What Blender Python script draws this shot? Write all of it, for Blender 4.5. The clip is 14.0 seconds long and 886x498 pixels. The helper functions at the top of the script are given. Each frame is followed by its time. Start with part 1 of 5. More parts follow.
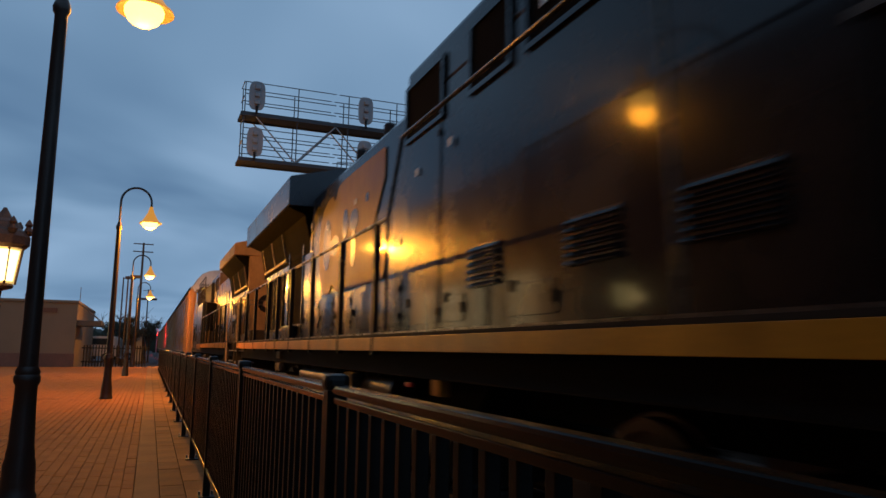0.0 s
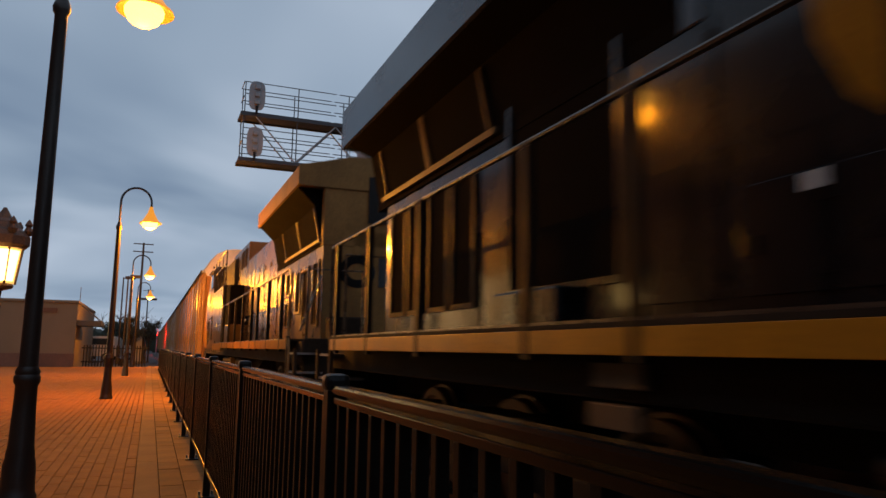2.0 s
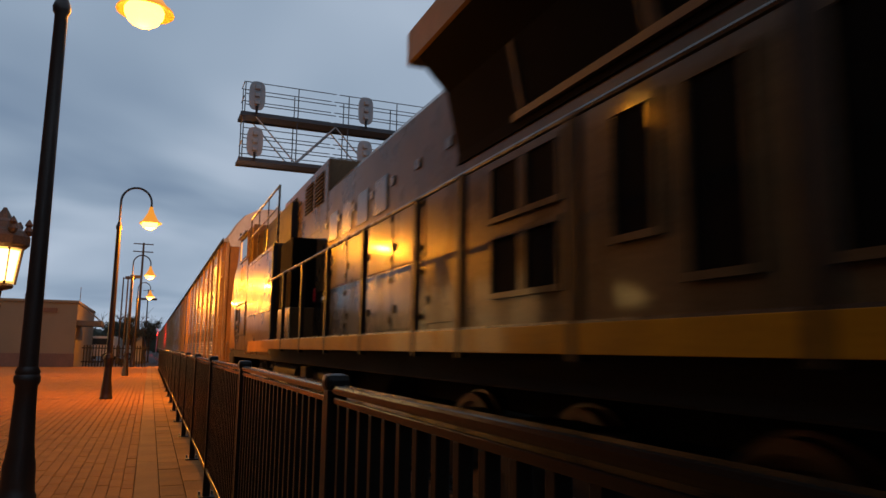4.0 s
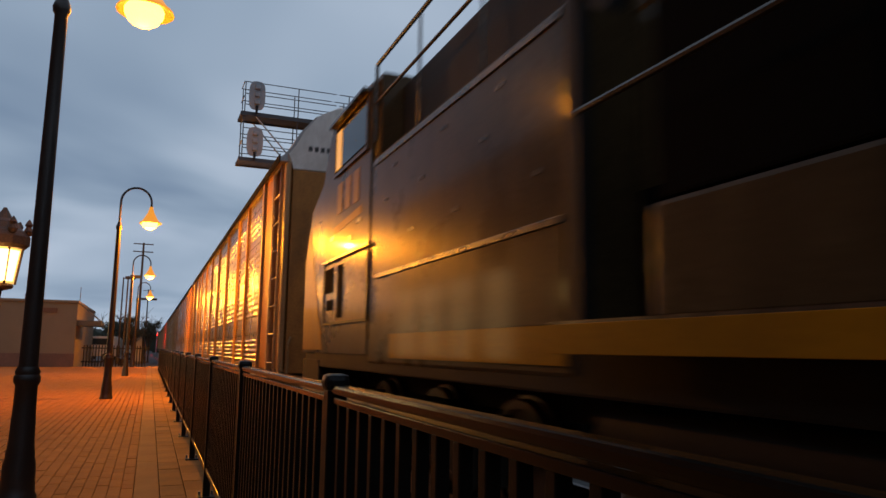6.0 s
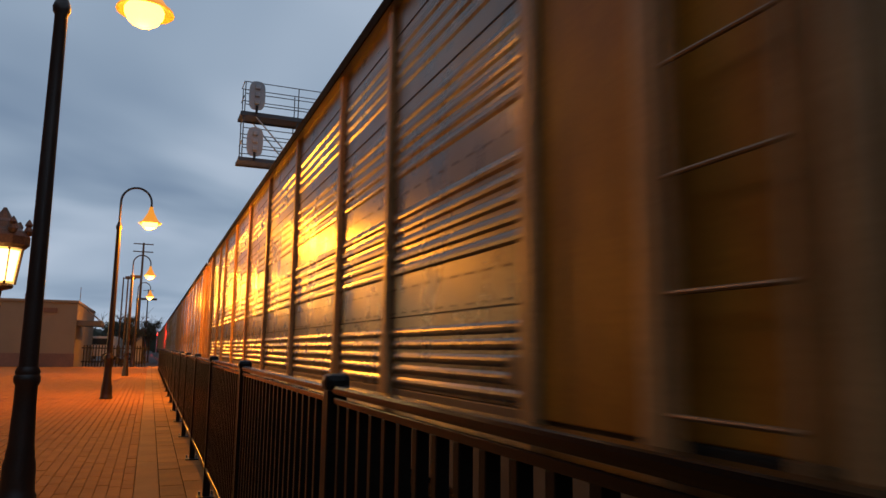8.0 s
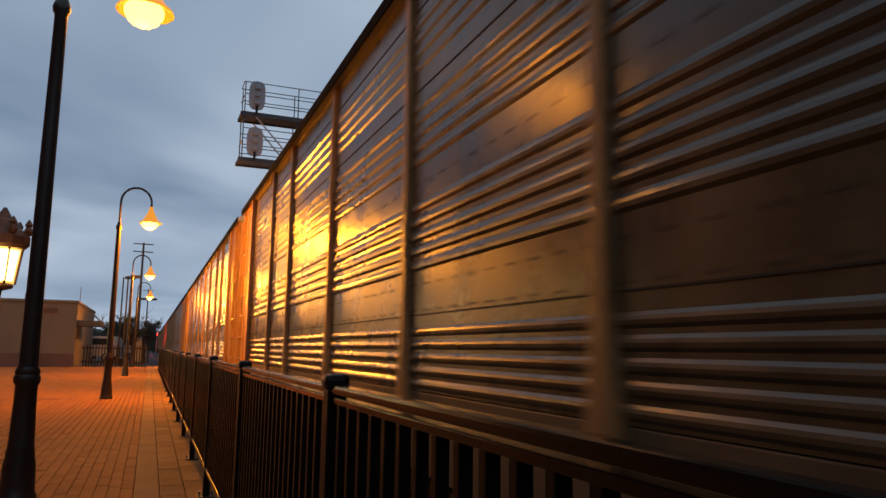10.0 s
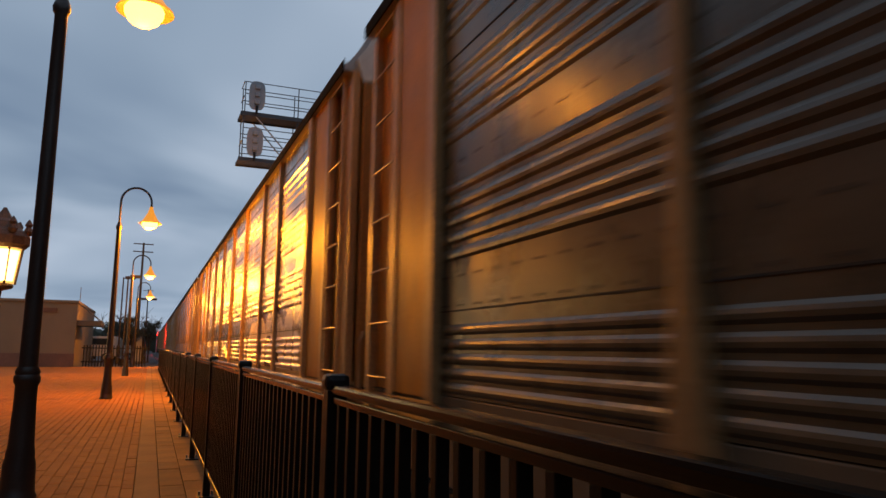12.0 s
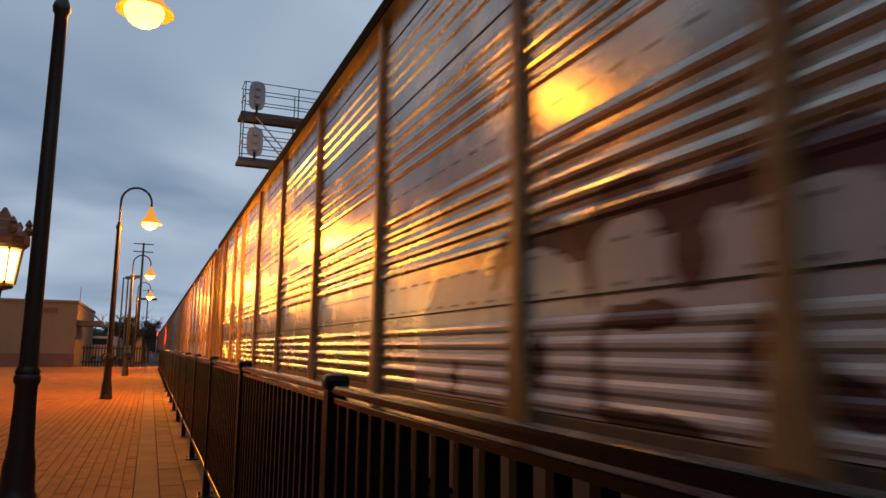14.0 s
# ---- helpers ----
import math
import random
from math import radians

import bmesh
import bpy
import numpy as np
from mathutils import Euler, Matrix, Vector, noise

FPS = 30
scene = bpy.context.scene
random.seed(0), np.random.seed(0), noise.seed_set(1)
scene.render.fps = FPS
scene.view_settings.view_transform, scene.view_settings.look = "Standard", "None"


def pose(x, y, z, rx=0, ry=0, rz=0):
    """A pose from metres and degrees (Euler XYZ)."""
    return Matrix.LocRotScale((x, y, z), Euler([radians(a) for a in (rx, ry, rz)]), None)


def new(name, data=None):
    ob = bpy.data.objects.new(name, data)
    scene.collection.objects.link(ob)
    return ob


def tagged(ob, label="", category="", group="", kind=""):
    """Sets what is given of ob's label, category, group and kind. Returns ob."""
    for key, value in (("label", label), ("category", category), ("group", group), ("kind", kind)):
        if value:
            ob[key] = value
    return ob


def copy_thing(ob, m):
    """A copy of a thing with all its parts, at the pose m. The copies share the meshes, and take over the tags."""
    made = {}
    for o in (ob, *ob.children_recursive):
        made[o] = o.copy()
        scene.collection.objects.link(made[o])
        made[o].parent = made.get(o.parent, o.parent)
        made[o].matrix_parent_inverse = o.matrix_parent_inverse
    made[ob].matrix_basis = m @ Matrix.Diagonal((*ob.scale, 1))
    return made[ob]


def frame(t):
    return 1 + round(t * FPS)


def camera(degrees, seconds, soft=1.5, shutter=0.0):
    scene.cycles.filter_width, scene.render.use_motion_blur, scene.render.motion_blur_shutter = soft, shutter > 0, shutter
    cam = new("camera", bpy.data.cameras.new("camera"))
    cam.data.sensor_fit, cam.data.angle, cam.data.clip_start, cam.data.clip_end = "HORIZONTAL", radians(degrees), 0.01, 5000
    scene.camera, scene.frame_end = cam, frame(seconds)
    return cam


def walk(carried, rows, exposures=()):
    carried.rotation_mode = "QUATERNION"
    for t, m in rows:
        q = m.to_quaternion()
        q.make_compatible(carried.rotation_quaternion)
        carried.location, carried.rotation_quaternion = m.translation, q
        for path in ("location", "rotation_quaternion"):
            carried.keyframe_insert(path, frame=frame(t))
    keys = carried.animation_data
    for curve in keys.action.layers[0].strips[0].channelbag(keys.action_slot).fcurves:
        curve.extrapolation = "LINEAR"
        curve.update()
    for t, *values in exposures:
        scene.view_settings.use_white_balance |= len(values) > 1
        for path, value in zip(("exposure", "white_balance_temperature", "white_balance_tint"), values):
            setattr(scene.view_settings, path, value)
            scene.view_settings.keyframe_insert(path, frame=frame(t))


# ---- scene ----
# ---- camera ----
cam = camera(63.376, 14.0, soft=1.5, shutter=0.85)
VIEW = Matrix(((0.92679, -0.06543, -0.36983, 0.0), (-0.37532, -0.12511, -0.91841, 0.0), (0.01382, 0.98998, -0.14051, 1.2), (0, 0, 0, 1)))
walk(cam, [(0.0, VIEW), (14.0, VIEW)],
     exposures=[(0.0, -0.36, 5350, 1), (0.4, -0.11, 6300, 8), (0.9, 0.02, 6750, 11), (8.0, 0.03, 6700, 11), (12.6, 0.02, 6700, 11), (13.4, 0.09, 6700, 11), (14.0, 0.10, 6700, 11)])

TRACK_X = 3.75      # centre of the near track
RAIL_Z = -0.25      # top of rail
FENCE_X = 0.50


def run(t):
    """Metres that the train has rolled towards the camera at t seconds."""
    k = min(1.0, max(0.0, (t - 12.9) / 0.7))
    return 5.104 * t + 0.1759 * t * t / 2 - 0.00793 * t ** 3 / 3 - 0.26 * k * k * (3 - 2 * k)


# ---- world: overcast dusk ----
def make_world():
    w = bpy.data.worlds.new("dusk")
    scene.world = w
    w.use_nodes = True
    nt = w.node_tree
    n, l = nt.nodes, nt.links
    n.clear()
    tc = n.new("ShaderNodeTexCoord")
    sep = n.new("ShaderNodeSeparateXYZ")
    l.new(tc.outputs["Generated"], sep.inputs[0])
    up = n.new("ShaderNodeMath"); up.operation = "ADD"; up.inputs[1].default_value = 0.22
    ab = n.new("ShaderNodeMath"); ab.operation = "ABSOLUTE"
    l.new(sep.outputs["Z"], ab.inputs[0]); l.new(ab.outputs[0], up.inputs[0])
    dx = n.new("ShaderNodeMath"); dx.operation = "DIVIDE"
    dy = n.new("ShaderNodeMath"); dy.operation = "DIVIDE"
    l.new(sep.outputs["X"], dx.inputs[0]); l.new(up.outputs[0], dx.inputs[1])
    l.new(sep.outputs["Y"], dy.inputs[0]); l.new(up.outputs[0], dy.inputs[1])
    com = n.new("ShaderNodeCombineXYZ")
    l.new(dx.outputs[0], com.inputs[0]); l.new(dy.outputs[0], com.inputs[1])
    mp = n.new("ShaderNodeMapping"); mp.inputs["Rotation"].default_value = (0, 0, radians(25)); mp.inputs["Scale"].default_value = (1.0, 1.35, 1.0)
    mp.inputs["Location"].default_value = (0.35, 0.2, 0)
    l.new(com.outputs[0], mp.inputs[0])
    n1 = n.new("ShaderNodeTexNoise"); n1.inputs["Scale"].default_value = 0.7; n1.inputs["Detail"].default_value = 3.5; n1.inputs["Roughness"].default_value = 0.48
    n1.inputs["Distortion"].default_value = 0.5
    l.new(mp.outputs[0], n1.inputs["Vector"])
    rp = n.new("ShaderNodeValToRGB")
    e = rp.color_ramp.elements
    e[0].position, e[0].color = 0.36, (0.158, 0.230, 0.340, 1)
    e[1].position, e[1].color = 0.63, (0.370, 0.458, 0.580, 1)
    m = rp.color_ramp.elements.new(0.5); m.color = (0.252, 0.337, 0.452, 1)
    l.new(n1.outputs["Fac"], rp.inputs[0])
    # the sky darkens a little towards the horizon
    hz = n.new("ShaderNodeMapRange"); hz.inputs[1].default_value = 0.0; hz.inputs[2].default_value = 0.35; hz.inputs[3].default_value = 1.12; hz.inputs[4].default_value = 1.07
    l.new(ab.outputs[0], hz.inputs[0])
    bg = n.new("ShaderNodeBackground")
    out = n.new("ShaderNodeOutputWorld")
    l.new(rp.outputs[0], bg.inputs[0]); l.new(hz.outputs[0], bg.inputs[1]); l.new(bg.outputs[0], out.inputs[0])


make_world()


def lamp(name, place, watts, colour, radius=0.1):
    d = bpy.data.lights.new(name, "POINT")
    d.energy, d.color, d.shadow_soft_size = watts, colour, radius
    o = new(name, d)
    o.location = place
    return o


SODIUM = (1.0, 0.325, 0.014)


# ---- materials ----
def mat(name, base, rough=0.6, metal=0.0, vary=0.25, fine=40.0, coarse=2.5, bump=0.15, dirt=None, dirt_amount=0.35, emit=None, strength=0.0, coat=0.0, piece=0.0, stretch=(1, 1, 1), bump_dist=0.01, spec=0.5):
    """A surface with grain and blotches at real size; dirt mixes a second colour in; piece varies it from object to object."""
    m = bpy.data.materials.new(name)
    m.use_nodes = True
    n, l = m.node_tree.nodes, m.node_tree.links
    b = n["Principled BSDF"]
    tc = n.new("ShaderNodeTexCoord")
    mp = n.new("ShaderNodeMapping"); mp.inputs["Scale"].default_value = stretch
    l.new(tc.outputs["Object"], mp.inputs[0])
    a = n.new("ShaderNodeTexNoise"); a.inputs["Scale"].default_value = coarse; a.inputs["Detail"].default_value = 6; a.inputs["Roughness"].default_value = 0.62
    c = n.new("ShaderNodeTexNoise"); c.inputs["Scale"].default_value = fine; c.inputs["Detail"].default_value = 3
    l.new(mp.outputs[0], a.inputs["Vector"]); l.new(mp.outputs[0], c.inputs["Vector"])
    add = n.new("ShaderNodeMath"); add.operation = "ADD"
    l.new(a.outputs["Fac"], add.inputs[0]); l.new(c.outputs["Fac"], add.inputs[1])
    mr = n.new("ShaderNodeMapRange"); mr.inputs[1].default_value = 0.7; mr.inputs[2].default_value = 1.3
    mr.inputs[3].default_value = 1 - vary; mr.inputs[4].default_value = 1 + vary
    l.new(add.outputs[0], mr.inputs[0])
    val = mr.outputs[0]
    if piece:
        oi = n.new("ShaderNodeObjectInfo")
        pr = n.new("ShaderNodeMapRange"); pr.inputs[3].default_value = 1 - piece; pr.inputs[4].default_value = 1 + piece
        l.new(oi.outputs["Random"], pr.inputs[0])
        mu = n.new("ShaderNodeMath"); mu.operation = "MULTIPLY"
        l.new(val, mu.inputs[0]); l.new(pr.outputs[0], mu.inputs[1])
        val = mu.outputs[0]
    mx = n.new("ShaderNodeMix"); mx.data_type = "RGBA"; mx.blend_type = "MULTIPLY"; mx.inputs[0].default_value = 1
    mx.inputs[6].default_value = (*base, 1)
    l.new(val, mx.inputs[7])
    col = mx.outputs[2]
    if dirt:
        dn = n.new("ShaderNodeTexNoise"); dn.inputs["Scale"].default_value = coarse * 0.7; dn.inputs["Detail"].default_value = 8; dn.inputs["Roughness"].default_value = 0.7
        mp2 = n.new("ShaderNodeMapping"); mp2.inputs["Scale"].default_value = (stretch[0], stretch[1], stretch[2] * 0.45); mp2.inputs["Location"].default_value = (3.1, 7.7, 1.3)
        l.new(tc.outputs["Object"], mp2.inputs[0]); l.new(mp2.outputs[0], dn.inputs["Vector"])
        dr = n.new("ShaderNodeMapRange"); dr.inputs[1].default_value = 0.42; dr.inputs[2].default_value = 0.75; dr.inputs[4].default_value = dirt_amount * 2
        l.new(dn.outputs["Fac"], dr.inputs[0])
        dm = n.new("ShaderNodeMix"); dm.data_type = "RGBA"
        dm.inputs[7].default_value = (*dirt, 1)
        l.new(dr.outputs[0], dm.inputs[0]); l.new(col, dm.inputs[6])
        col = dm.outputs[2]
    l.new(col, b.inputs["Base Color"])
    rr = n.new("ShaderNodeMapRange"); rr.inputs[1].default_value = 0.3; rr.inputs[2].default_value = 0.7
    rr.inputs[3].default_value = max(0.03, rough - 0.08); rr.inputs[4].default_value = min(1, rough + 0.08)
    l.new(a.outputs["Fac"], rr.inputs[0]); l.new(rr.outputs[0], b.inputs["Roughness"])
    b.inputs["Metallic"].default_value = metal
    b.inputs["Specular IOR Level"].default_value = spec
    b.inputs["Coat Weight"].default_value = coat
    b.inputs["Coat Roughness"].default_value = 0.09
    if bump:
        bp = n.new("ShaderNodeBump"); bp.inputs["Strength"].default_value = bump; bp.inputs["Distance"].default_value = bump_dist
        l.new(add.outputs[0], bp.inputs["Height"]); l.new(bp.outputs[0], b.inputs["Normal"])
    if emit:
        b.inputs["Emission Color"].default_value = (*emit, 1)
        b.inputs["Emission Strength"].default_value = strength
    return m


def graffiti_mat():
    """Galvanised rack panel with a pale painted field and dark red outlines along its lower half."""
    m = mat("sprayed_rack_panel", (0.57, 0.50, 0.415), 0.25, 0.82, 0.2, 30, 1.4, 0.08, dirt=(0.12, 0.085, 0.06), dirt_amount=0.35)
    n, l = m.node_tree.nodes, m.node_tree.links
    b = n["Principled BSDF"]
    tc = n.new("ShaderNodeTexCoord")
    sep = n.new("ShaderNodeSeparateXYZ"); l.new(tc.outputs["Object"], sep.inputs[0])

    def math(op, p, q=None, r=None):
        k = n.new("ShaderNodeMath"); k.operation = op
        for i, v in enumerate((p, q, r)):
            if v is None:
                continue
            if isinstance(v, (int, float)):
                k.inputs[i].default_value = v
            else:
                l.new(v, k.inputs[i])
        return k.outputs[0]
    wob = n.new("ShaderNodeTexNoise"); wob.inputs["Scale"].default_value = 1.6; wob.inputs["Detail"].default_value = 2
    l.new(tc.outputs["Object"], wob.inputs["Vector"])
    w = math("MULTIPLY", math("SUBTRACT", wob.outputs["Fac"], 0.5), 0.5)
    y = math("ADD", math("ADD", sep.outputs["Y"], 0.22), w)
    z = math("ADD", sep.outputs["Z"], math("MULTIPLY", w, 0.5))

    def nearest(shapes, power):
        """Scaled distance to the closest of some rounded bodies (centre, radii), in car space."""
        least = None
        for cy, cz, ry, rz in shapes:
            d = math("POWER", math("ABSOLUTE", math("DIVIDE", math("SUBTRACT", y, cy), ry)), power)
            e = math("POWER", math("ABSOLUTE", math("DIVIDE", math("SUBTRACT", z, cz), rz)), power)
            r = math("POWER", math("ADD", d, e), 1 / power)
            least = r if least is None else math("MINIMUM", least, r)
        return least
    best = nearest(((3.38, 1.00, 0.44, 0.78), (4.12, 1.10, 0.60, 1.14), (5.35, 1.10, 0.85, 1.06), (6.42, 1.15, 0.46, 1.10), (7.38, 1.10, 0.74, 1.05), (8.55, 1.05, 0.86, 1.02), (6.4, 0.85, 2.9, 1.22)), 3.0)
    fill = math("LESS_THAN", best, 1.0)
    line = math("MULTIPLY", math("LESS_THAN", math("ABSOLUTE", math("SUBTRACT", best, 1.0)), 0.088), math("LESS_THAN", y, 8.0))
    spot = nearest(((4.30, 1.42, 0.10, 0.20), (5.36, 1.36, 0.15, 0.10), (5.62, 1.46, 0.10, 0.17), (5.20, 1.30, 0.16, 0.09), (7.32, 1.40, 0.09, 0.17), (8.58, 1.24, 0.10, 0.15),
                    (6.30, 1.13, 0.40, 0.07), (6.30, 1.62, 0.34, 0.07), (6.62, 1.38, 0.07, 0.27), (6.78, 1.95, 0.07, 0.24), (3.62, 1.35, 0.07, 0.5), (5.92, 1.9, 0.10, 0.20)), 2.0)
    line = math("MAXIMUM", line, math("LESS_THAN", spot, 1.0))
    old = b.inputs["Base Color"].links[0].from_socket
    m1 = n.new("ShaderNodeMix"); m1.data_type = "RGBA"; m1.inputs[7].default_value = (0.66, 0.57, 0.50, 1)
    l.new(math("MULTIPLY", fill, 0.90), m1.inputs[0]); l.new(old, m1.inputs[6])
    m2 = n.new("ShaderNodeMix"); m2.data_type = "RGBA"; m2.inputs[7].default_value = (0.075, 0.012, 0.010, 1)
    l.new(math("MULTIPLY", line, 0.92), m2.inputs[0]); l.new(m1.outputs[2], m2.inputs[6])
    l.new(m2.outputs[2], b.inputs["Base Color"])
    l.new(math("MULTIPLY", math("SUBTRACT", 1.0, math("MAXIMUM", fill, line)), 0.82), b.inputs["Metallic"])
    return m


M = {}
M["brick"] = mat("brick_paver", (0.38, 0.145, 0.032), 0.85, 0, 0.22, 60, 5, 0.35, dirt=(0.19, 0.085, 0.04), dirt_amount=0.3, piece=0.13, spec=0.12)
M["joint"] = mat("sand_joint", (0.15, 0.07, 0.03), 0.9, 0, 0.3, 80, 3, 0.4)
M["concrete"] = mat("paving_concrete", (0.31, 0.155, 0.05), 0.85, 0, 0.18, 70, 2.0, 0.3, dirt=(0.17, 0.08, 0.03), dirt_amount=0.3, piece=0.12, spec=0.12)
M["paver"] = mat("edge_paver_concrete", (0.30, 0.145, 0.045), 0.85, 0, 0.22, 70, 3.0, 0.35, dirt=(0.15, 0.075, 0.03), dirt_amount=0.3, piece=0.18, spec=0.12)
M["asphalt"] = mat("asphalt", (0.05, 0.048, 0.046), 0.9, 0, 0.3, 90, 1.0, 0.5)
M["ballast"] = mat("ballast_stone", (0.10, 0.092, 0.085), 0.95, 0, 0.5, 22, 3, 1.0, bump_dist=0.06)
M["tie"] = mat("creosoted_timber", (0.05, 0.037, 0.028), 0.85, 0, 0.3, 30, 3, 0.4, stretch=(0.3, 3, 3))
M["rail"] = mat("rail_steel", (0.22, 0.17, 0.14), 0.4, 0.9, 0.2, 50, 4, 0.1)
M["fence"] = mat("black_powder_coat", (0.010, 0.008, 0.0065), 0.36, 0.0, 0.2, 120, 4, 0.06, spec=0.22)
M["fence_rail"] = mat("rubbed_black_rail_paint", (0.006, 0.005, 0.004), 0.15, 0.0, 0.2, 120, 4, 0.03, spec=0.3)
M["post"] = mat("brown_black_cast_iron", (0.030, 0.019, 0.014), 0.45, 0.1, 0.25, 60, 4, 0.2, coat=0.1)
# the shade's emission stands in for bloom and light spilling from the lens
M["shade"] = mat("amber_shade_with_bloom", (0.20, 0.08, 0.018), 0.4, 0.0, 0.2, 40, 6, 0.1, emit=(1.0, 0.36, 0.02), strength=0.8)
M["globe"] = mat("glowing_sodium_lens", (0.9, 0.7, 0.4), 0.3, 0, 0.0, 10, 1, 0, emit=(1.0, 0.50, 0.06), strength=11.0)
M["globe_near"] = mat("bright_sodium_lens", (0.9, 0.7, 0.4), 0.3, 0, 0.0, 10, 1, 0, emit=(1.0, 0.47, 0.06), strength=8.5)
M["lantern_glass"] = mat("glowing_lantern_glass", (0.9, 0.7, 0.4), 0.3, 0, 0.0, 10, 1, 0, emit=(1.0, 0.66, 0.22), strength=4.6)
M["lantern_edge"] = mat("dim_lantern_glass", (0.75, 0.55, 0.25), 0.35, 0, 0.1, 10, 1, 0, emit=(1.0, 0.58, 0.15), strength=0.95)
M["bronze"] = mat("weathered_bronze", (0.13, 0.065, 0.038), 0.5, 0.4, 0.35, 40, 9, 0.5)
M["navy"] = mat("dark_blue_enamel", (0.005, 0.0055, 0.007), 0.26, 0.0, 0.3, 35, 1.2, 0.05, dirt=(0.010, 0.0085, 0.006), dirt_amount=0.45, coat=0.4, spec=0.12)
M["gold"] = mat("gold_enamel", (0.34, 0.145, 0.005), 0.45, 0.0, 0.25, 35, 1.5, 0.05, dirt=(0.15, 0.064, 0.009), dirt_amount=0.4, coat=0.22, spec=0.06)
M["stripe"] = mat("gold_sill_enamel", (0.56, 0.225, 0.010), 0.38, 0.0, 0.25, 35, 1.5, 0.04, dirt=(0.20, 0.085, 0.012), dirt_amount=0.4, spec=0.3)
M["grey"] = mat("weathered_grey_enamel", (0.100, 0.064, 0.030), 0.30, 0.0, 0.3, 35, 1.1, 0.06, dirt=(0.042, 0.027, 0.014), dirt_amount=0.5, coat=0.22, spec=0.03)
# brighter, more orange copy of the grey: near lamp's light in the colour, plus dirt
M["grey_matt"] = mat("lamplit_sooty_grey", (0.245, 0.138, 0.048), 0.55, 0.0, 0.25, 35, 1.3, 0.08, dirt=(0.10, 0.06, 0.026), dirt_amount=0.45, spec=0.12)
M["roof_dark"] = mat("sooty_roof_steel", (0.016, 0.0155, 0.0155), 0.65, 0.0, 0.3, 30, 1.5, 0.15, spec=0.2)
M["wing_blue"] = mat("wing_blue_grey", (0.010, 0.014, 0.024), 0.24, 0.0, 0.25, 30, 1.2, 0.06, dirt=(0.014, 0.012, 0.011), dirt_amount=0.35, spec=0.6)
M["black"] = mat("black_underframe", (0.024, 0.018, 0.013), 0.8, 0.0, 0.4, 30, 2, 0.3, spec=0.15)
M["tank"] = mat("oily_black_tank", (0.035, 0.024, 0.015), 0.40, 0.0, 0.3, 30, 3, 0.06, spec=0.4)
# near-black; also fills openings and the whole slope below the radiator wings
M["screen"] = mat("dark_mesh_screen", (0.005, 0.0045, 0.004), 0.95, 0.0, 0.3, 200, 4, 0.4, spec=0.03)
M["stanchion"] = mat("black_stanchion_paint", (0.006, 0.0055, 0.005), 0.5, 0.0, 0.25, 60, 6, 0.1, spec=0.12)
M["screen_trim"] = mat("dull_screen_trim", (0.085, 0.055, 0.030), 0.5, 0.0, 0.25, 60, 6, 0.1, spec=0.3)
# paler than the other handrails: the lamplight on these rails is in the colour
M["grab"] = mat("lamplit_tan_grab_rail", (0.30, 0.18, 0.075), 0.35, 0.2, 0.25, 60, 6, 0.1)
M["handrail"] = mat("worn_handrail_paint", (0.075, 0.062, 0.048), 0.28, 0.4, 0.25, 60, 6, 0.1)
M["chrome"] = mat("worn_bright_steel", (0.45, 0.42, 0.38), 0.3, 0.9, 0.2, 60, 5, 0.1)
M["glass"] = mat("dark_cab_glass", (0.015, 0.018, 0.022), 0.06, 0, 0.05, 10, 1, 0)
# emission imitates an orange lamp reflection on the glass; no light behind it
M["cab_reflection"] = mat("cab_glass_painted_reflection", (0.5, 0.25, 0.04), 0.2, 0, 0.1, 10, 2, 0, emit=(1.0, 0.42, 0.05), strength=0.75)
M["white"] = mat("white_paint", (0.62, 0.60, 0.56), 0.5, 0, 0.15, 40, 2, 0.08, dirt=(0.3, 0.24, 0.18), dirt_amount=0.3)
M["mark_white"] = mat("reflective_white_marking", (0.7, 0.68, 0.64), 0.4, 0, 0.1, 40, 4, 0.0)
M["mark_dark"] = mat("dark_stencil_paint", (0.03, 0.027, 0.025), 0.5, 0, 0.1, 40, 4, 0.0)
M["mark_red"] = mat("red_reflective_marking", (0.42, 0.02, 0.03), 0.4, 0, 0.1, 40, 4, 0.0)
M["headlight"] = mat("lit_marker_lamp", (1, 0.95, 0.8), 0.3, 0, 0, 10, 1, 0, emit=(1.0, 0.88, 0.6), strength=6.0)
M["rack"] = mat("galvanised_rack_panel", (0.57, 0.495, 0.405), 0.25, 0.82, 0.2, 30, 1.4, 0.08, dirt=(0.12, 0.085, 0.06), dirt_amount=0.35, piece=0.08)
M["rack_sprayed"] = graffiti_mat()
M["rack_post"] = mat("rusty_rack_post", (0.40, 0.225, 0.095), 0.45, 0.05, 0.25, 30, 2, 0.1, dirt=(0.18, 0.085, 0.035), dirt_amount=0.4, spec=0.22)
M["rack_tan"] = mat("ochre_rack_end_paint", (0.42, 0.165, 0.018), 0.5, 0.0, 0.22, 30, 1.6, 0.08, dirt=(0.15, 0.062, 0.014), dirt_amount=0.45, spec=0.16)
M["rack_door"] = mat("dull_brown_door_paint", (0.40, 0.175, 0.045), 0.6, 0.0, 0.3, 30, 1.4, 0.08, dirt=(0.12, 0.065, 0.03), dirt_amount=0.45, spec=0.15)
M["rack_old"] = mat("dull_rack_panel", (0.115, 0.086, 0.050), 0.30, 0.15, 0.25, 30, 1.4, 0.08, dirt=(0.045, 0.032, 0.022), dirt_amount=0.4, piece=0.1, spec=0.7)
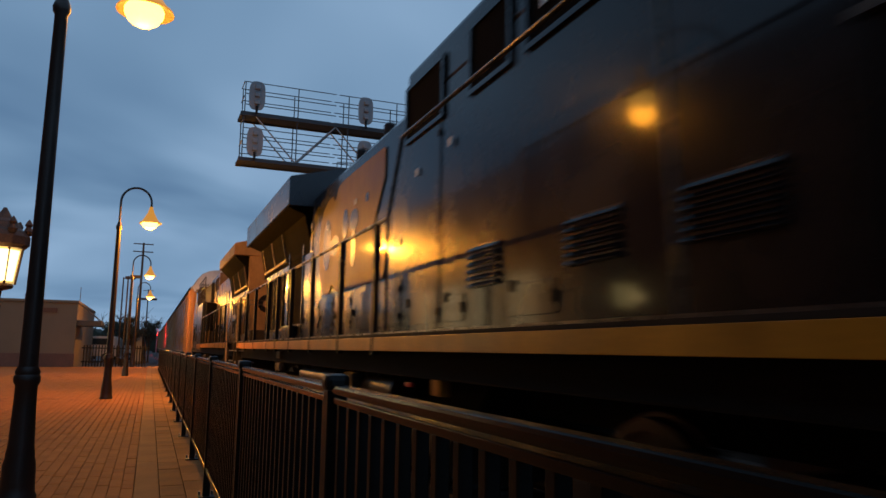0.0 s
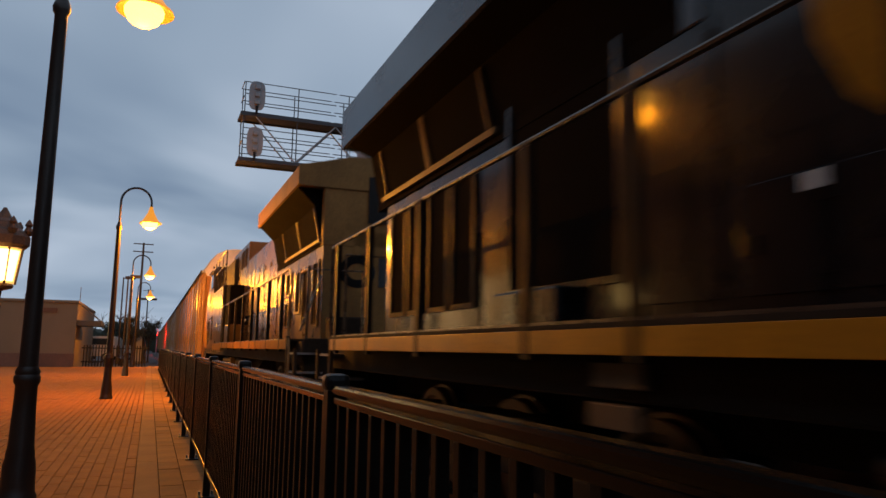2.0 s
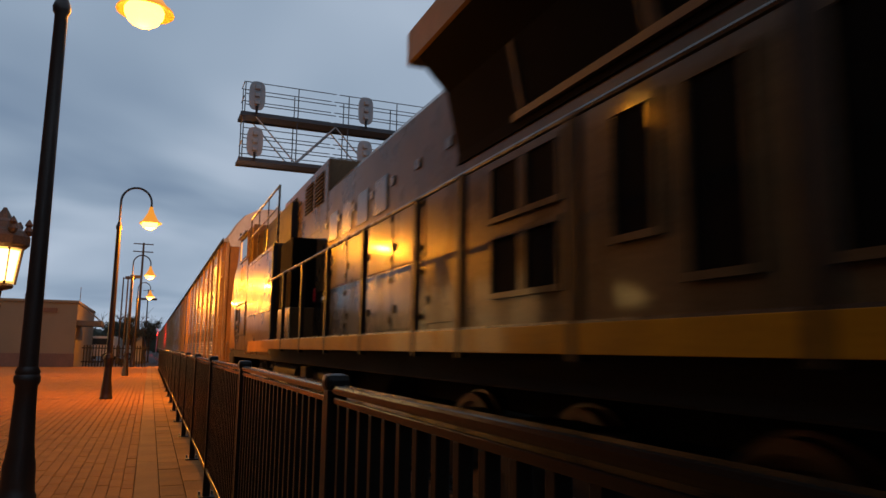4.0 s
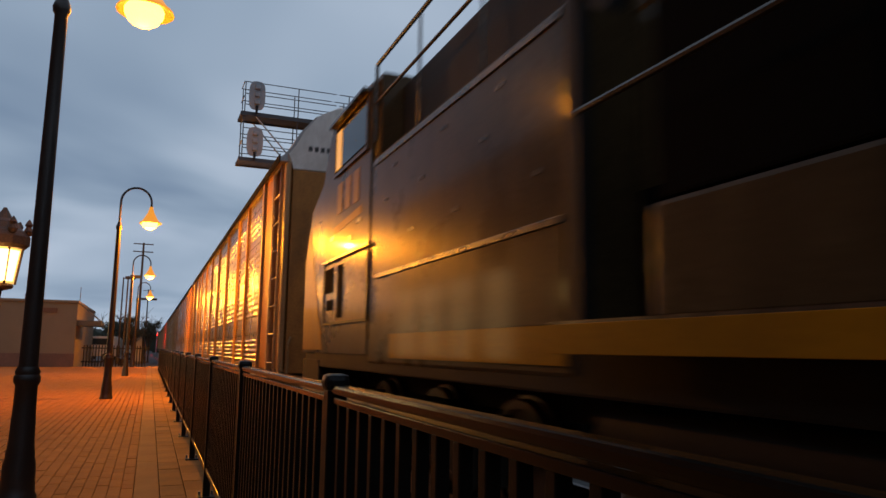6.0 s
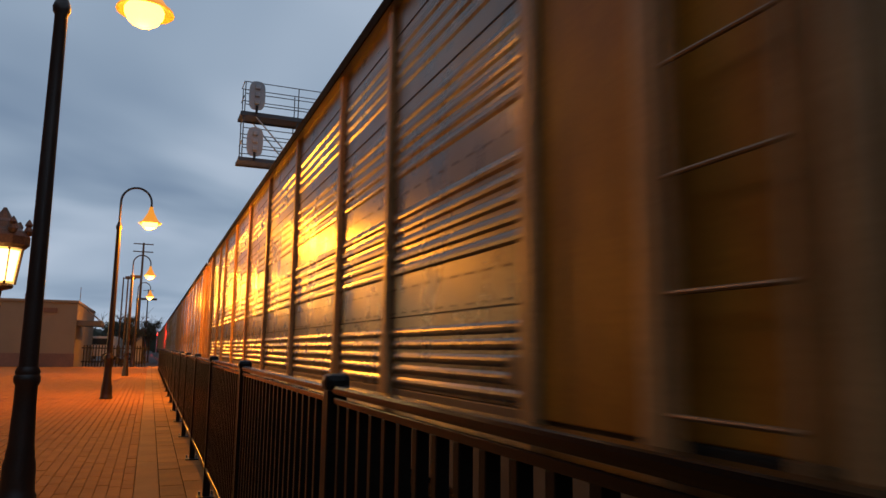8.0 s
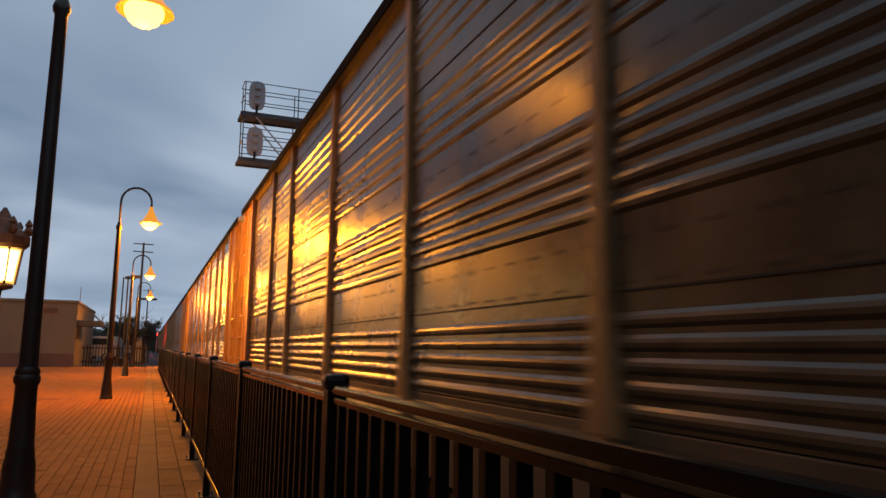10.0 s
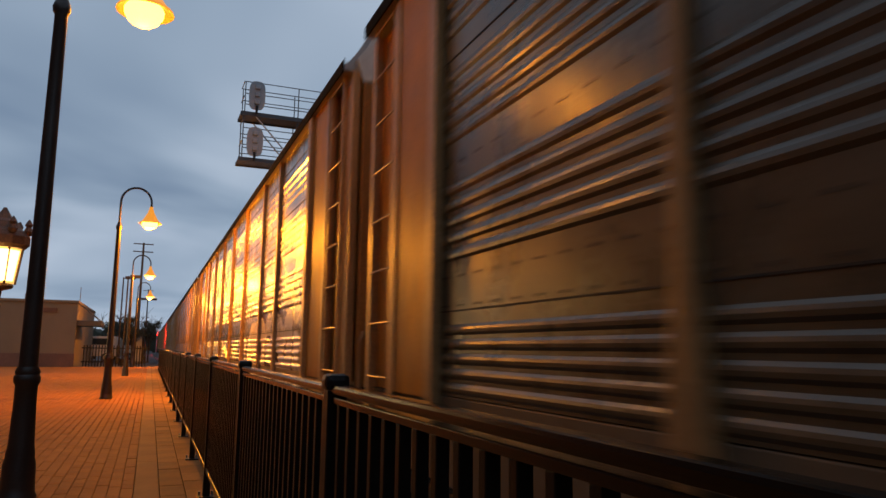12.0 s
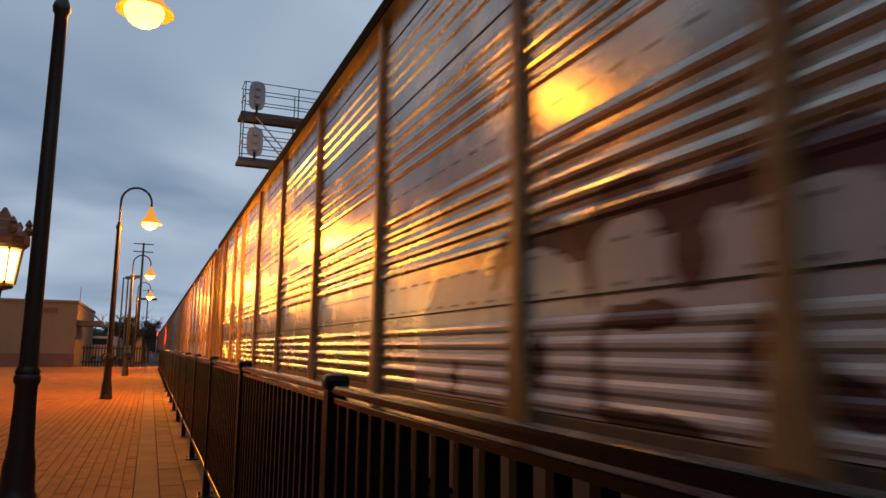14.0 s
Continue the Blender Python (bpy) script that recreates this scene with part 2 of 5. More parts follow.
M["rack_sill"] = mat("dirty_pale_sill", (0.13, 0.09, 0.055), 0.6, 0.0, 0.25, 30, 2.0, 0.1, dirt=(0.06, 0.038, 0.024), dirt_amount=0.4, spec=0.25)
M["rack_roof"] = mat("galvanised_roof", (0.33, 0.32, 0.31), 0.5, 0.5, 0.2, 30, 1.5, 0.1)
M["rung"] = mat("rusty_rung_steel", (0.20, 0.12, 0.06), 0.4, 0.4, 0.25, 60, 5, 0.1)
M["slot"] = mat("dark_slot", (0.02, 0.016, 0.012), 0.8, 0, 0.1, 50, 4, 0)
M["galv"] = mat("galvanised_steel", (0.30, 0.31, 0.32), 0.45, 0.6, 0.2, 60, 4, 0.1)
M["gantry"] = mat("grey_gantry_steel", (0.052, 0.055, 0.060), 0.45, 0.5, 0.25, 60, 3, 0.1)
M["signal_back"] = mat("aluminium_signal_back", (0.25, 0.255, 0.265), 0.5, 0.3, 0.15, 40, 4, 0.1)
M["stucco"] = mat("buff_stucco", (0.17, 0.135, 0.085), 0.85, 0, 0.15, 60, 0.8, 0.3, dirt=(0.22, 0.17, 0.11), dirt_amount=0.25)
M["wall_brick"] = mat("dark_red_brick_wall", (0.13, 0.075, 0.055), 0.85, 0, 0.3, 30, 1.0, 0.4, dirt=(0.06, 0.04, 0.03), dirt_amount=0.3)
M["roofing"] = mat("dark_shingle", (0.035, 0.033, 0.035), 0.8, 0, 0.3, 20, 2, 0.4)
M["siding"] = mat("pale_siding", (0.34, 0.33, 0.31), 0.7, 0, 0.15, 30, 2, 0.15)
M["window_lit"] = mat("lit_window", (0.9, 0.7, 0.4), 0.3, 0, 0, 10, 1, 0, emit=(1.0, 0.72, 0.3), strength=1.6)
M["station_lit"] = mat("lit_station_window", (0.8, 0.65, 0.4), 0.3, 0, 0.1, 10, 1.5, 0, emit=(1.0, 0.72, 0.32), strength=2.4)
M["window_dark"] = mat("dark_window", (0.03, 0.035, 0.04), 0.08, 0, 0.1, 10, 1, 0)
M["leaf"] = mat("dark_foliage", (0.035, 0.038, 0.022), 0.8, 0, 0.4, 30, 4, 0.3)
M["hut_wall"] = mat("dark_brown_hut_cladding", (0.032, 0.024, 0.019), 0.8, 0, 0.3, 30, 2, 0.3, spec=0.15)
M["bark"] = mat("bark", (0.06, 0.045, 0.035), 0.9, 0, 0.3, 30, 5, 0.6)
M["wood_pole"] = mat("utility_pole_wood", (0.085, 0.06, 0.045), 0.85, 0, 0.3, 40, 3, 0.4, stretch=(3, 3, 0.3))
M["car_white"] = mat("white_car_paint", (0.55, 0.53, 0.50), 0.3, 0, 0.08, 30, 2, 0.0, coat=0.5)
M["tyre"] = mat("tyre_rubber", (0.02, 0.02, 0.02), 0.8, 0, 0.2, 60, 5, 0.2)
M["red_lens"] = mat("red_signal_lens", (0.5, 0.02, 0.02), 0.3, 0, 0, 10, 1, 0, emit=(1.0, 0.03, 0.02), strength=8.0)


# ---- mesh helpers ----
def box(bm, x0, x1, y0, y1, z0, z1, b=0.0):
    v = bmesh.ops.create_cube(bm, size=1.0)["verts"]
    for k in v:
        k.co = Vector(((x0 + x1) / 2 + k.co.x * (x1 - x0), (y0 + y1) / 2 + k.co.y * (y1 - y0), (z0 + z1) / 2 + k.co.z * (z1 - z0)))
    if b:
        bmesh.ops.bevel(bm, geom=list({e for k in v for e in k.link_edges}), offset=b, segments=2, profile=0.6, affect="EDGES")


def rod(bm, a, c, r, r2=None, seg=10, caps=True):
    a, c = Vector(a), Vector(c)
    d = c - a
    m = Matrix.Translation((a + c) / 2) @ d.to_track_quat("Z", "Y").to_matrix().to_4x4()
    bmesh.ops.create_cone(bm, cap_ends=caps, segments=seg, radius1=r, radius2=r if r2 is None else r2, depth=d.length, matrix=m)


def tube(bm, pts, r, seg=8):
    """A pipe through points, with mitred bends."""
    pts = [Vector(p) for p in pts]
    rings = []
    ref = None
    for i, p in enumerate(pts):
        t = (pts[min(i + 1, len(pts) - 1)] - pts[max(i - 1, 0)]).normalized()
        if ref is None:
            ref = t.orthogonal().normalized()
        ref = (ref - t * ref.dot(t)).normalized()
        s = t.cross(ref)
        rings.append([bm.verts.new(p + (ref * math.cos(2 * math.pi * k / seg) + s * math.sin(2 * math.pi * k / seg)) * r) for k in range(seg)])
    for a, c in zip(rings, rings[1:]):
        for k in range(seg):
            bm.faces.new((a[k], a[(k + 1) % seg], c[(k + 1) % seg], c[k]))
    bm.faces.new(rings[0][::-1]); bm.faces.new(rings[-1])


def lathe(bm, profile, centre=(0, 0, 0), seg=20):
    """A turned body from (radius, height) pairs."""
    rings = []
    for r, z in profile:
        rings.append([bm.verts.new((centre[0] + r * math.cos(2 * math.pi * k / seg), centre[1] + r * math.sin(2 * math.pi * k / seg), centre[2] + z)) for k in range(seg)])
    for a, c in zip(rings, rings[1:]):
        for k in range(seg):
            bm.faces.new((a[k], a[(k + 1) % seg], c[(k + 1) % seg], c[k]))
    bm.faces.new(rings[0][::-1]); bm.faces.new(rings[-1])


def prism(bm, outline, y0, y1):
    """A section in (x, z) drawn out along y."""
    a = [bm.verts.new((x, y0, z)) for x, z in outline]
    c = [bm.verts.new((x, y1, z)) for x, z in outline]
    k = len(outline)
    for i in range(k):
        bm.faces.new((a[i], a[(i + 1) % k], c[(i + 1) % k], c[i]))
    bm.faces.new(a[::-1]); bm.faces.new(c)


def side_prism(bm, outline, x0, x1):
    """A section in (y, z) drawn out along x."""
    a = [bm.verts.new((x0, y, z)) for y, z in outline]
    c = [bm.verts.new((x1, y, z)) for y, z in outline]
    k = len(outline)
    for i in range(k):
        bm.faces.new((a[i], a[(i + 1) % k], c[(i + 1) % k], c[i]))
    bm.faces.new(a[::-1]); bm.faces.new(c)


def mesh_of(name, bm, material, smooth=False):
    bmesh.ops.recalc_face_normals(bm, faces=bm.faces)
    me = bpy.data.meshes.new(name)
    bm.to_mesh(me)
    bm.free()
    me.materials.append(material)
    if smooth:
        me.polygons.foreach_set("use_smooth", [True] * len(me.polygons))
        me.set_sharp_from_angle(angle=radians(40))
    return me


def part(name, bm, material, parent=None, label="", smooth=False):
    ob = new(name, bm if isinstance(bm, bpy.types.Mesh) else mesh_of(name, bm, material, smooth))
    ob.parent = parent
    return tagged(ob, label) if label else ob


def boxed(name, dims, material, parent=None, label="", b=0.0):
    bm = bmesh.new()
    box(bm, *dims, b)
    return part(name, bm, material, parent, label)


def thing(name, label, category, group="", at=None):
    e = new(name)
    e.empty_display_size = 0.3
    if at is not None:
        e.matrix_basis = at
    return tagged(e, label, category, group)


# ---- ground, platform and track ----
def ground():
    bm = bmesh.new()
    box(bm, -400, 600, -300, 1500, -1.6, -0.62)
    tagged(part("ground", bm, M["asphalt"]), "dark bare ground reaching to the horizon", "ground", kind="structure")
    bm = bmesh.new()
    prism(bm, [(0.62, -0.62), (0.95, -0.47), (14.8, -0.47), (16.2, -0.62)], -120, 600)
    tagged(part("ballast", bm, M["ballast"]), "dark crushed stone bed under the tracks", "ballast", kind="structure")
    # the platform body under its paving
    bm = bmesh.new()
    box(bm, -14.0, 0.60, -30, 47.0, -0.62, -0.06)
    tagged(part("platform", bm, M["joint"]), "low station platform bedded with sand", "platform", kind="structure")
    bm = bmesh.new()
    box(bm, -40.0, 0.60, 47.0, 420, -0.62, -0.05)
    tagged(part("road", bm, M["asphalt"]), "dark asphalt beyond the platform's end", "road", kind="structure")


def track(x, label):
    t = tagged(new("track"), label, "track", "parallel tracks", "structure")
    t.location = (x, 0, RAIL_Z)
    sec = [(-0.075, -0.18), (0.075, -0.18), (0.075, -0.165), (0.012, -0.145), (0.012, -0.045), (0.036, -0.032), (0.036, 0), (-0.036, 0), (-0.036, -0.032), (-0.012, -0.045), (-0.012, -0.145), (-0.075, -0.165)]
    for s in (-1, 1):
        bm = bmesh.new()
        prism(bm, [(p + s * 0.755, q) for p, q in sec], -60, 420)
        part("rail", bm, M["rail"], t)
    return t


def ties(t):
    me = None
    for i in range(150):
        if me is None:
            bm = bmesh.new()
            box(bm, -1.3, 1.3, -0.11, 0.11, -0.33, -0.185, 0.01)
            me = mesh_of("tie", bm, M["tie"])
        o = part("tie", me, None, t)
        o.location = (0, -8 + i * 0.6, 0)


ground()
near_track = track(TRACK_X, "main line track with timber ties beside the platform")
for k in (1, 2):
    track(TRACK_X + 4.05 * k, "second line of rails on dark ballast")


# ---- fence ----
PANEL = 2.13


def fence_unit():
    """One post with the panel that runs on from it, its origin at the post's foot."""
    f = thing("fence_panel", "black powder-coated steel railing panel with square pickets", "fence", "platform railing")
    bm = bmesh.new()
    box(bm, -0.028, 0.028, -0.028, 0.028, 0, 1.086, 0.005)
    post = part("post", bm, M["fence"], f)
    bm = bmesh.new()
    box(bm, -0.036, 0.036, -0.036, 0.036, 1.082, 1.131, 0.018)
    part("post_cap", bm, M["fence"], post)
    bm = bmesh.new()
    box(bm, -0.065, 0.065, -0.065, 0.065, 0, 0.012, 0.003)
    plate = part("base_plate", bm, M["fence"], f)
    for sx in (-1, 1):
        bm = bmesh.new()
        rod(bm, (sx * 0.05, 0.05, 0.012), (sx * 0.05, 0.05, 0.04), 0.011, seg=6)
        part("bolt", bm, M["galv"], plate)
    bm = bmesh.new()
    box(bm, -0.022, 0.022, 0.028, PANEL - 0.028, 1.076, 1.101, 0.008)
    part("top_rail", bm, M["fence_rail"], f)
    bm = bmesh.new()
    box(bm, -0.018, 0.018, 0.028, PANEL - 0.028, 1.050, 1.068, 0.003)
    part("picket_rail", bm, M["fence_rail"], f)
    bm = bmesh.new()
    box(bm, -0.018, 0.018, 0.028, PANEL - 0.028, 0.20, 0.235, 0.004)
    part("bottom_rail", bm, M["fence"], f)
    bm = bmesh.new()
    box(bm, -0.0135, 0.0135, -0.0135, 0.0135, 0.235, 1.050, 0.003)
    me = mesh_of("picket", bm, M["fence"])
    for i in range(20):
        o = part("picket", me, None, f)
        o.location = (0, 0.04 + (i + 0.5) * (PANEL - 0.08) / 20, 0)
    return f


def fence():
    f = fence_unit()
    f.matrix_basis = pose(FENCE_X, 2.05, 0)
    for i in range(-2, 19):
        if i:
            copy_thing(f, pose(FENCE_X, 2.05 + PANEL * i, 0))


fence()


# ---- street lamps on the platform ----
def street_lamp(y, watts, x=-0.86, hx=0.68, hy=0.0, lift=0.0, size=1.0, collar=3.97):
    s = thing("street_lamp", "tall cast-iron gooseneck street lamp with a lit sodium shade", "street lamp", "platform lamps", pose(x, y, 0))
    bm = bmesh.new()
    lathe(bm, [(0.140, 0), (0.140, 0.04), (0.128, 0.06), (0.122, 0.12), (0.116, 0.28), (0.104, 0.33), (0.104, 0.36), (0.094, 0.42), (0.082, 0.72), (0.080, 0.88), (0.096, 0.91), (0.098, 0.95), (0.086, 0.97), (0.092, 0.99), (0.076, 1.03)], seg=16)
    part("base", bm, M["post"], s, "fluted cast-iron lamp base", True)
    bm = bmesh.new()
    lathe(bm, [(0.070, 1.0), (0.066, 1.6), (0.057, 3.0), (0.051, collar - 0.03), (0.068, collar), (0.072, collar + 0.04), (0.060, collar + 0.08), (0.040, collar + 0.13), (0.028, collar + 0.17)], seg=16)
    part("post", bm, M["post"], s, smooth=True)
    bm = bmesh.new()
    pts = [(0, 0, collar - lift), (0, 0, 4.35), (0, 0, 4.62)]
    for k in range(1, 16):
        a = math.pi * (1 - k / 16)
        pts.append((0.34 + 0.34 * math.cos(a), 0, 4.66 + 0.36 * math.sin(a)))
    pts += [(0.68, 0, 4.66), (0.68, 0, 4.5)]
    tube(bm, [(q / 0.68 * hx, q / 0.68 * hy, z + lift) for q, _, z in pts], 0.026, 10)
    part("gooseneck_arm", bm, M["post"], s, smooth=True)
    bm = bmesh.new()
    lathe(bm, [(r * size, 4.17 + (z - 4.17) * size) for r, z in [(0.03, 4.62), (0.045, 4.61), (0.05, 4.55), (0.07, 4.52), (0.075, 4.47), (0.10, 4.43), (0.15, 4.33), (0.21, 4.24), (0.265, 4.195), (0.275, 4.17), (0.26, 4.17), (0.20, 4.23), (0.03, 4.25)]], (hx, hy, lift), 24)
    part("shade", bm, M["shade"], s, "stepped bell-shaped bronze shade with lens bloom painted as glow", True)
    bm = bmesh.new()
    lathe(bm, [(r * size, 4.17 + (z - 4.17) * size) for r, z in [(0.03, 4.015), (0.09, 4.03), (0.15, 4.075), (0.185, 4.135), (0.19, 4.19), (0.17, 4.225)]], (hx - 0.01, hy, lift), 20)
    part("lens", bm, M["globe_near"] if watts < 100 else M["globe"], s, "glowing yellow-orange lens", True)
    lamp("sodium_light", (x + hx - 0.01, y + hy, 3.965 + lift), watts, SODIUM, 0.17 if watts < 100 else 0.05)
    return s


LAMPS = (6.6, 18.5, 32.4, 46.3)
street_lamp(LAMPS[0], 75.0, x=-0.885, hx=0.625, hy=0.86, lift=0.36, size=1.0, collar=4.02)
for yy in LAMPS[1:]:
    street_lamp(yy, 1300.0, lift=-0.03, size=0.92)


# ---- autorack wagons ----
RACK_BASE = 46.75      # the first wagon's near end along the train
RACK_PITCH = 31.2
SPANS = (3.0, 2.1, 3.14, 3.14, 3.14, 3.14, 3.14, 2.1, 3.0)
PANEL_Y0 = 2.2


ROOF_ARC = [(-1.60, 5.14), (-1.46, 5.32), (-1.30, 5.62), (-1.02, 5.96), (-0.62, 6.17), (-0.2, 6.23), (0.2, 6.23), (0.62, 6.17), (1.02, 5.96), (1.30, 5.62), (1.46, 5.32), (1.60, 5.14)]


def rack_profile():
    """Outline of a rack side in (depth, height): corrugated bands between flat ones."""
    pts = []
    for kind, z0, z1, count in (("r", 1.10, 1.66, 5), ("f", 1.66, 2.13, 0), ("r", 2.13, 2.80, 5), ("f", 2.80, 3.10, 0), ("r", 3.10, 3.76, 5), ("f", 3.76, 4.02, 0), ("r", 4.02, 4.60, 4), ("f", 4.60, 5.06, 0)):
        if kind == "f":
            pts += [(0, z0), (0, z1)]
            continue
        h = (z1 - z0) / count
        for i in range(count):
            b = z0 + h * i
            pts += [(0, b + 0.02 * h), (0.0, b + 0.20 * h), (-0.015, b + 0.38 * h), (-0.018, b + 0.58 * h), (-0.013, b + 0.76 * h), (0.0, b + 0.94 * h)]
    return pts


PROFILE = rack_profile()


def rack_panel_mesh(y0, y1, material):
    bm = bmesh.new()
    prism(bm, [(x, z) for x, z in PROFILE] + [(0.06, 5.06), (0.06, 1.10)], y0, y1)
    return mesh_of("side_panel", bm, material)


def slot_mesh(width):
    bm = bmesh.new()
    count = int(width / 0.30)
    for z in (1.80, 2.03, 2.95):
        for i in range(count):
            y = (i + 0.5) * width / count
            box(bm, -0.004, 0.004, y - 0.026, y + 0.026, z - 0.009, z + 0.009)
    for z in (1.76, 3.86, 4.68):
        box(bm, -0.004, 0.004, 0.06, width - 0.06, z - 0.006, z + 0.006)
    return mesh_of("perforation", bm, M["slot"])


PANEL_MESH = {w: rack_panel_mesh(0.0, w - 0.005, M["rack"]) for w in set(SPANS)}
OLD_MESH = {w: rack_panel_mesh(0.0, w - 0.005, M["rack_old"]) for w in set(SPANS)}
SLOT_MESH = {w: slot_mesh(w) for w in set(SPANS)}


def wheelset_mesh(r):
    bm = bmesh.new()
    for s in (-1, 1):
        prof = [(r + 0.03, 0.0), (r + 0.03, 0.03), (r, 0.035), (r - 0.01, 0.135), (r - 0.09, 0.135), (r - 0.10, 0.09), (0.16, 0.075), (0.12, 0.15), (0.10, 0.15)]
        rings = []
        for q, d in prof:
            rings.append([bm.verts.new((s * (0.68 + d), q * math.cos(2 * math.pi * k / 24), q * math.sin(2 * math.pi * k / 24))) for k in range(24)])
        for a, c in zip(rings, rings[1:]):
            for k in range(24):
                bm.faces.new((a[k], a[(k + 1) % 24], c[(k + 1) % 24], c[k]))
        bm.faces.new(rings[0]); bm.faces.new(rings[-1])
    rod(bm, (-0.95, 0, 0), (0.95, 0, 0), 0.085, seg=12)
    return mesh_of("wheelset", bm, M["rail"])


WHEEL_LOCO, WHEEL_RACK = 0.53, 0.42
WHEELS = {r: wheelset_mesh(r) for r in (WHEEL_LOCO, WHEEL_RACK)}
TURNING = []


def wheelset(vehicle, y, r):
    o = part("wheelset", WHEELS[r], None, vehicle, "polished steel wheel pair")
    o.location = (0, y, r)
    TURNING.append((o, y, r))


def coupler(vehicle, y, way):
    bm = bmesh.new()
    box(bm, -0.09, 0.09, min(y, y + way * 0.45), max(y, y + way * 0.45), 0.78, 0.98, 0.02)
    box(bm, -0.17, 0.13, min(y + way * 0.3, y + way * 0.5), max(y + way * 0.3, y + way * 0.5), 0.70, 1.04, 0.03)
    part("coupler", bm, M["black"], vehicle)


def rack_bogie(vehicle, y):
    bm = bmesh.new()
    for s in (-1, 1):
        side_prism(bm, [(y - 1.15, 0.34), (y - 0.95, 0.62), (y - 0.4, 0.70), (y + 0.4, 0.70), (y + 0.95, 0.62), (y + 1.15, 0.34), (y + 0.75, 0.34), (y + 0.4, 0.24), (y - 0.4, 0.24), (y - 0.75, 0.34)], s * 0.95, s * 1.1)
    box(bm, -1.1, 1.1, y - 0.2, y + 0.2, 0.5, 0.8, 0.02)
    part("bogie", bm, M["black"], vehicle)


def rack_end(vehicle, y0, way, sprayed):
    """The end of a wagon: plain tan bay, ladder, corner post and end door. y0: panel edge; way: -1 towards the near end."""
    L = 2.2
    a = y0 + way * 1.1          # the plain bay ends here, the ladder bay begins
    e = y0 + way * L
    for s in (-1, 1):
        bm = bmesh.new()
        box(bm, s * 1.57 - 0.03, s * 1.57 + 0.03, min(y0, a), max(y0, a), 1.06, 5.02, 0.01)
        part("end_bay_panel", bm, M["rack_tan"], vehicle, "plain tan steel end bay")
        bm = bmesh.new()
        box(bm, s * 1.44 - 0.03, s * 1.44 + 0.03, min(a, e), max(a, e), 1.06, 5.0, 0.01)
        part("recess_panel", bm, M["rack_tan"], vehicle)
        bm = bmesh.new()
        box(bm, s * 1.60 - 0.06, s * 1.60 + 0.03, y0 - 0.09, y0 + 0.09, 1.02, 5.04, 0.015)
        part("corner_post", bm, M["rack_post"], vehicle)
        bm = bmesh.new()
        box(bm, s * 1.55 - 0.07, s * 1.55 + 0.07, a - 0.07, a + 0.07, 1.02, 5.0, 0.015)
        part("bay_post", bm, M["rack_post"], vehicle)
        bm = bmesh.new()
        c = e - way * 0.10
        box(bm, s * 1.46 - 0.09, s * 1.46 + 0.09, c - 0.1, c + 0.1, 1.02, 5.0, 0.02)
        part("end_post", bm, M["rack_post"], vehicle)
        lad = bmesh.new()
        l0, l1 = a + way * 0.14, a + way * 0.80
        for y in (l0, l1):
            box(lad, s * 1.58 - 0.025, s * 1.58 + 0.025, y - 0.02, y + 0.02, 1.0, 5.1)
        ladder = part("ladder", lad, M["rack_post"], vehicle, "rusty steel end ladder")
        bm = bmesh.new()
        rod(bm, (s * 1.60, l0, 0), (s * 1.60, l1, 0), 0.013, seg=8)
        me = mesh_of("rung", bm, M["rung"])
        for k in range(8):
            o = part("rung", me, None, ladder)
            o.location.z = 1.18 + 0.54 * k
        if way < 0:
            bm = bmesh.new()
            box(bm, s * 1.61 - 0.04, s * 1.61 + 0.04, y0 + 0.10, y0 + 0.26, 1.24, 1.42, 0.01)
            part("jacking_pad", bm, M["rack_sill"], vehicle)
    bm = bmesh.new()
    box(bm, -1.42, 1.42, e - 0.03, e + 0.03, 1.0, 4.86, 0.02)
    part("end_door", bm, M["rack_door"], vehicle, "dull brown folding end door")
    bm = bmesh.new()
    top = [(-1.42, 4.87)] + [(x * 0.95, z + 0.01) for x, z in ROOF_ARC] + [(1.42, 4.87)]
    prism(bm, top, e - 0.03, e + 0.03)
    part("end_gable", bm, M["white"], vehicle, "white-painted arched end above the door")
    bm = bmesh.new()
    for k in range(11):
        if k != 5:
            box(bm, -1.15 + k * 0.12, -1.07 + k * 0.12, e + way * 0.031 - 0.003, e + way * 0.031 + 0.003, 5.24, 5.34)
    part("stencil_bars", bm, M["mark_dark"], vehicle)
    bm = bmesh.new()
    tube(bm, [(-1.4, e + way * 0.12, 0.9), (-1.4, e + way * 0.12, 1.55), (-1.35, e + way * 0.08, 1.65), (-1.35, e + way * 0.02, 1.66)], 0.02, 8)
    part("grab_iron", bm, M["rack_post"], vehicle)


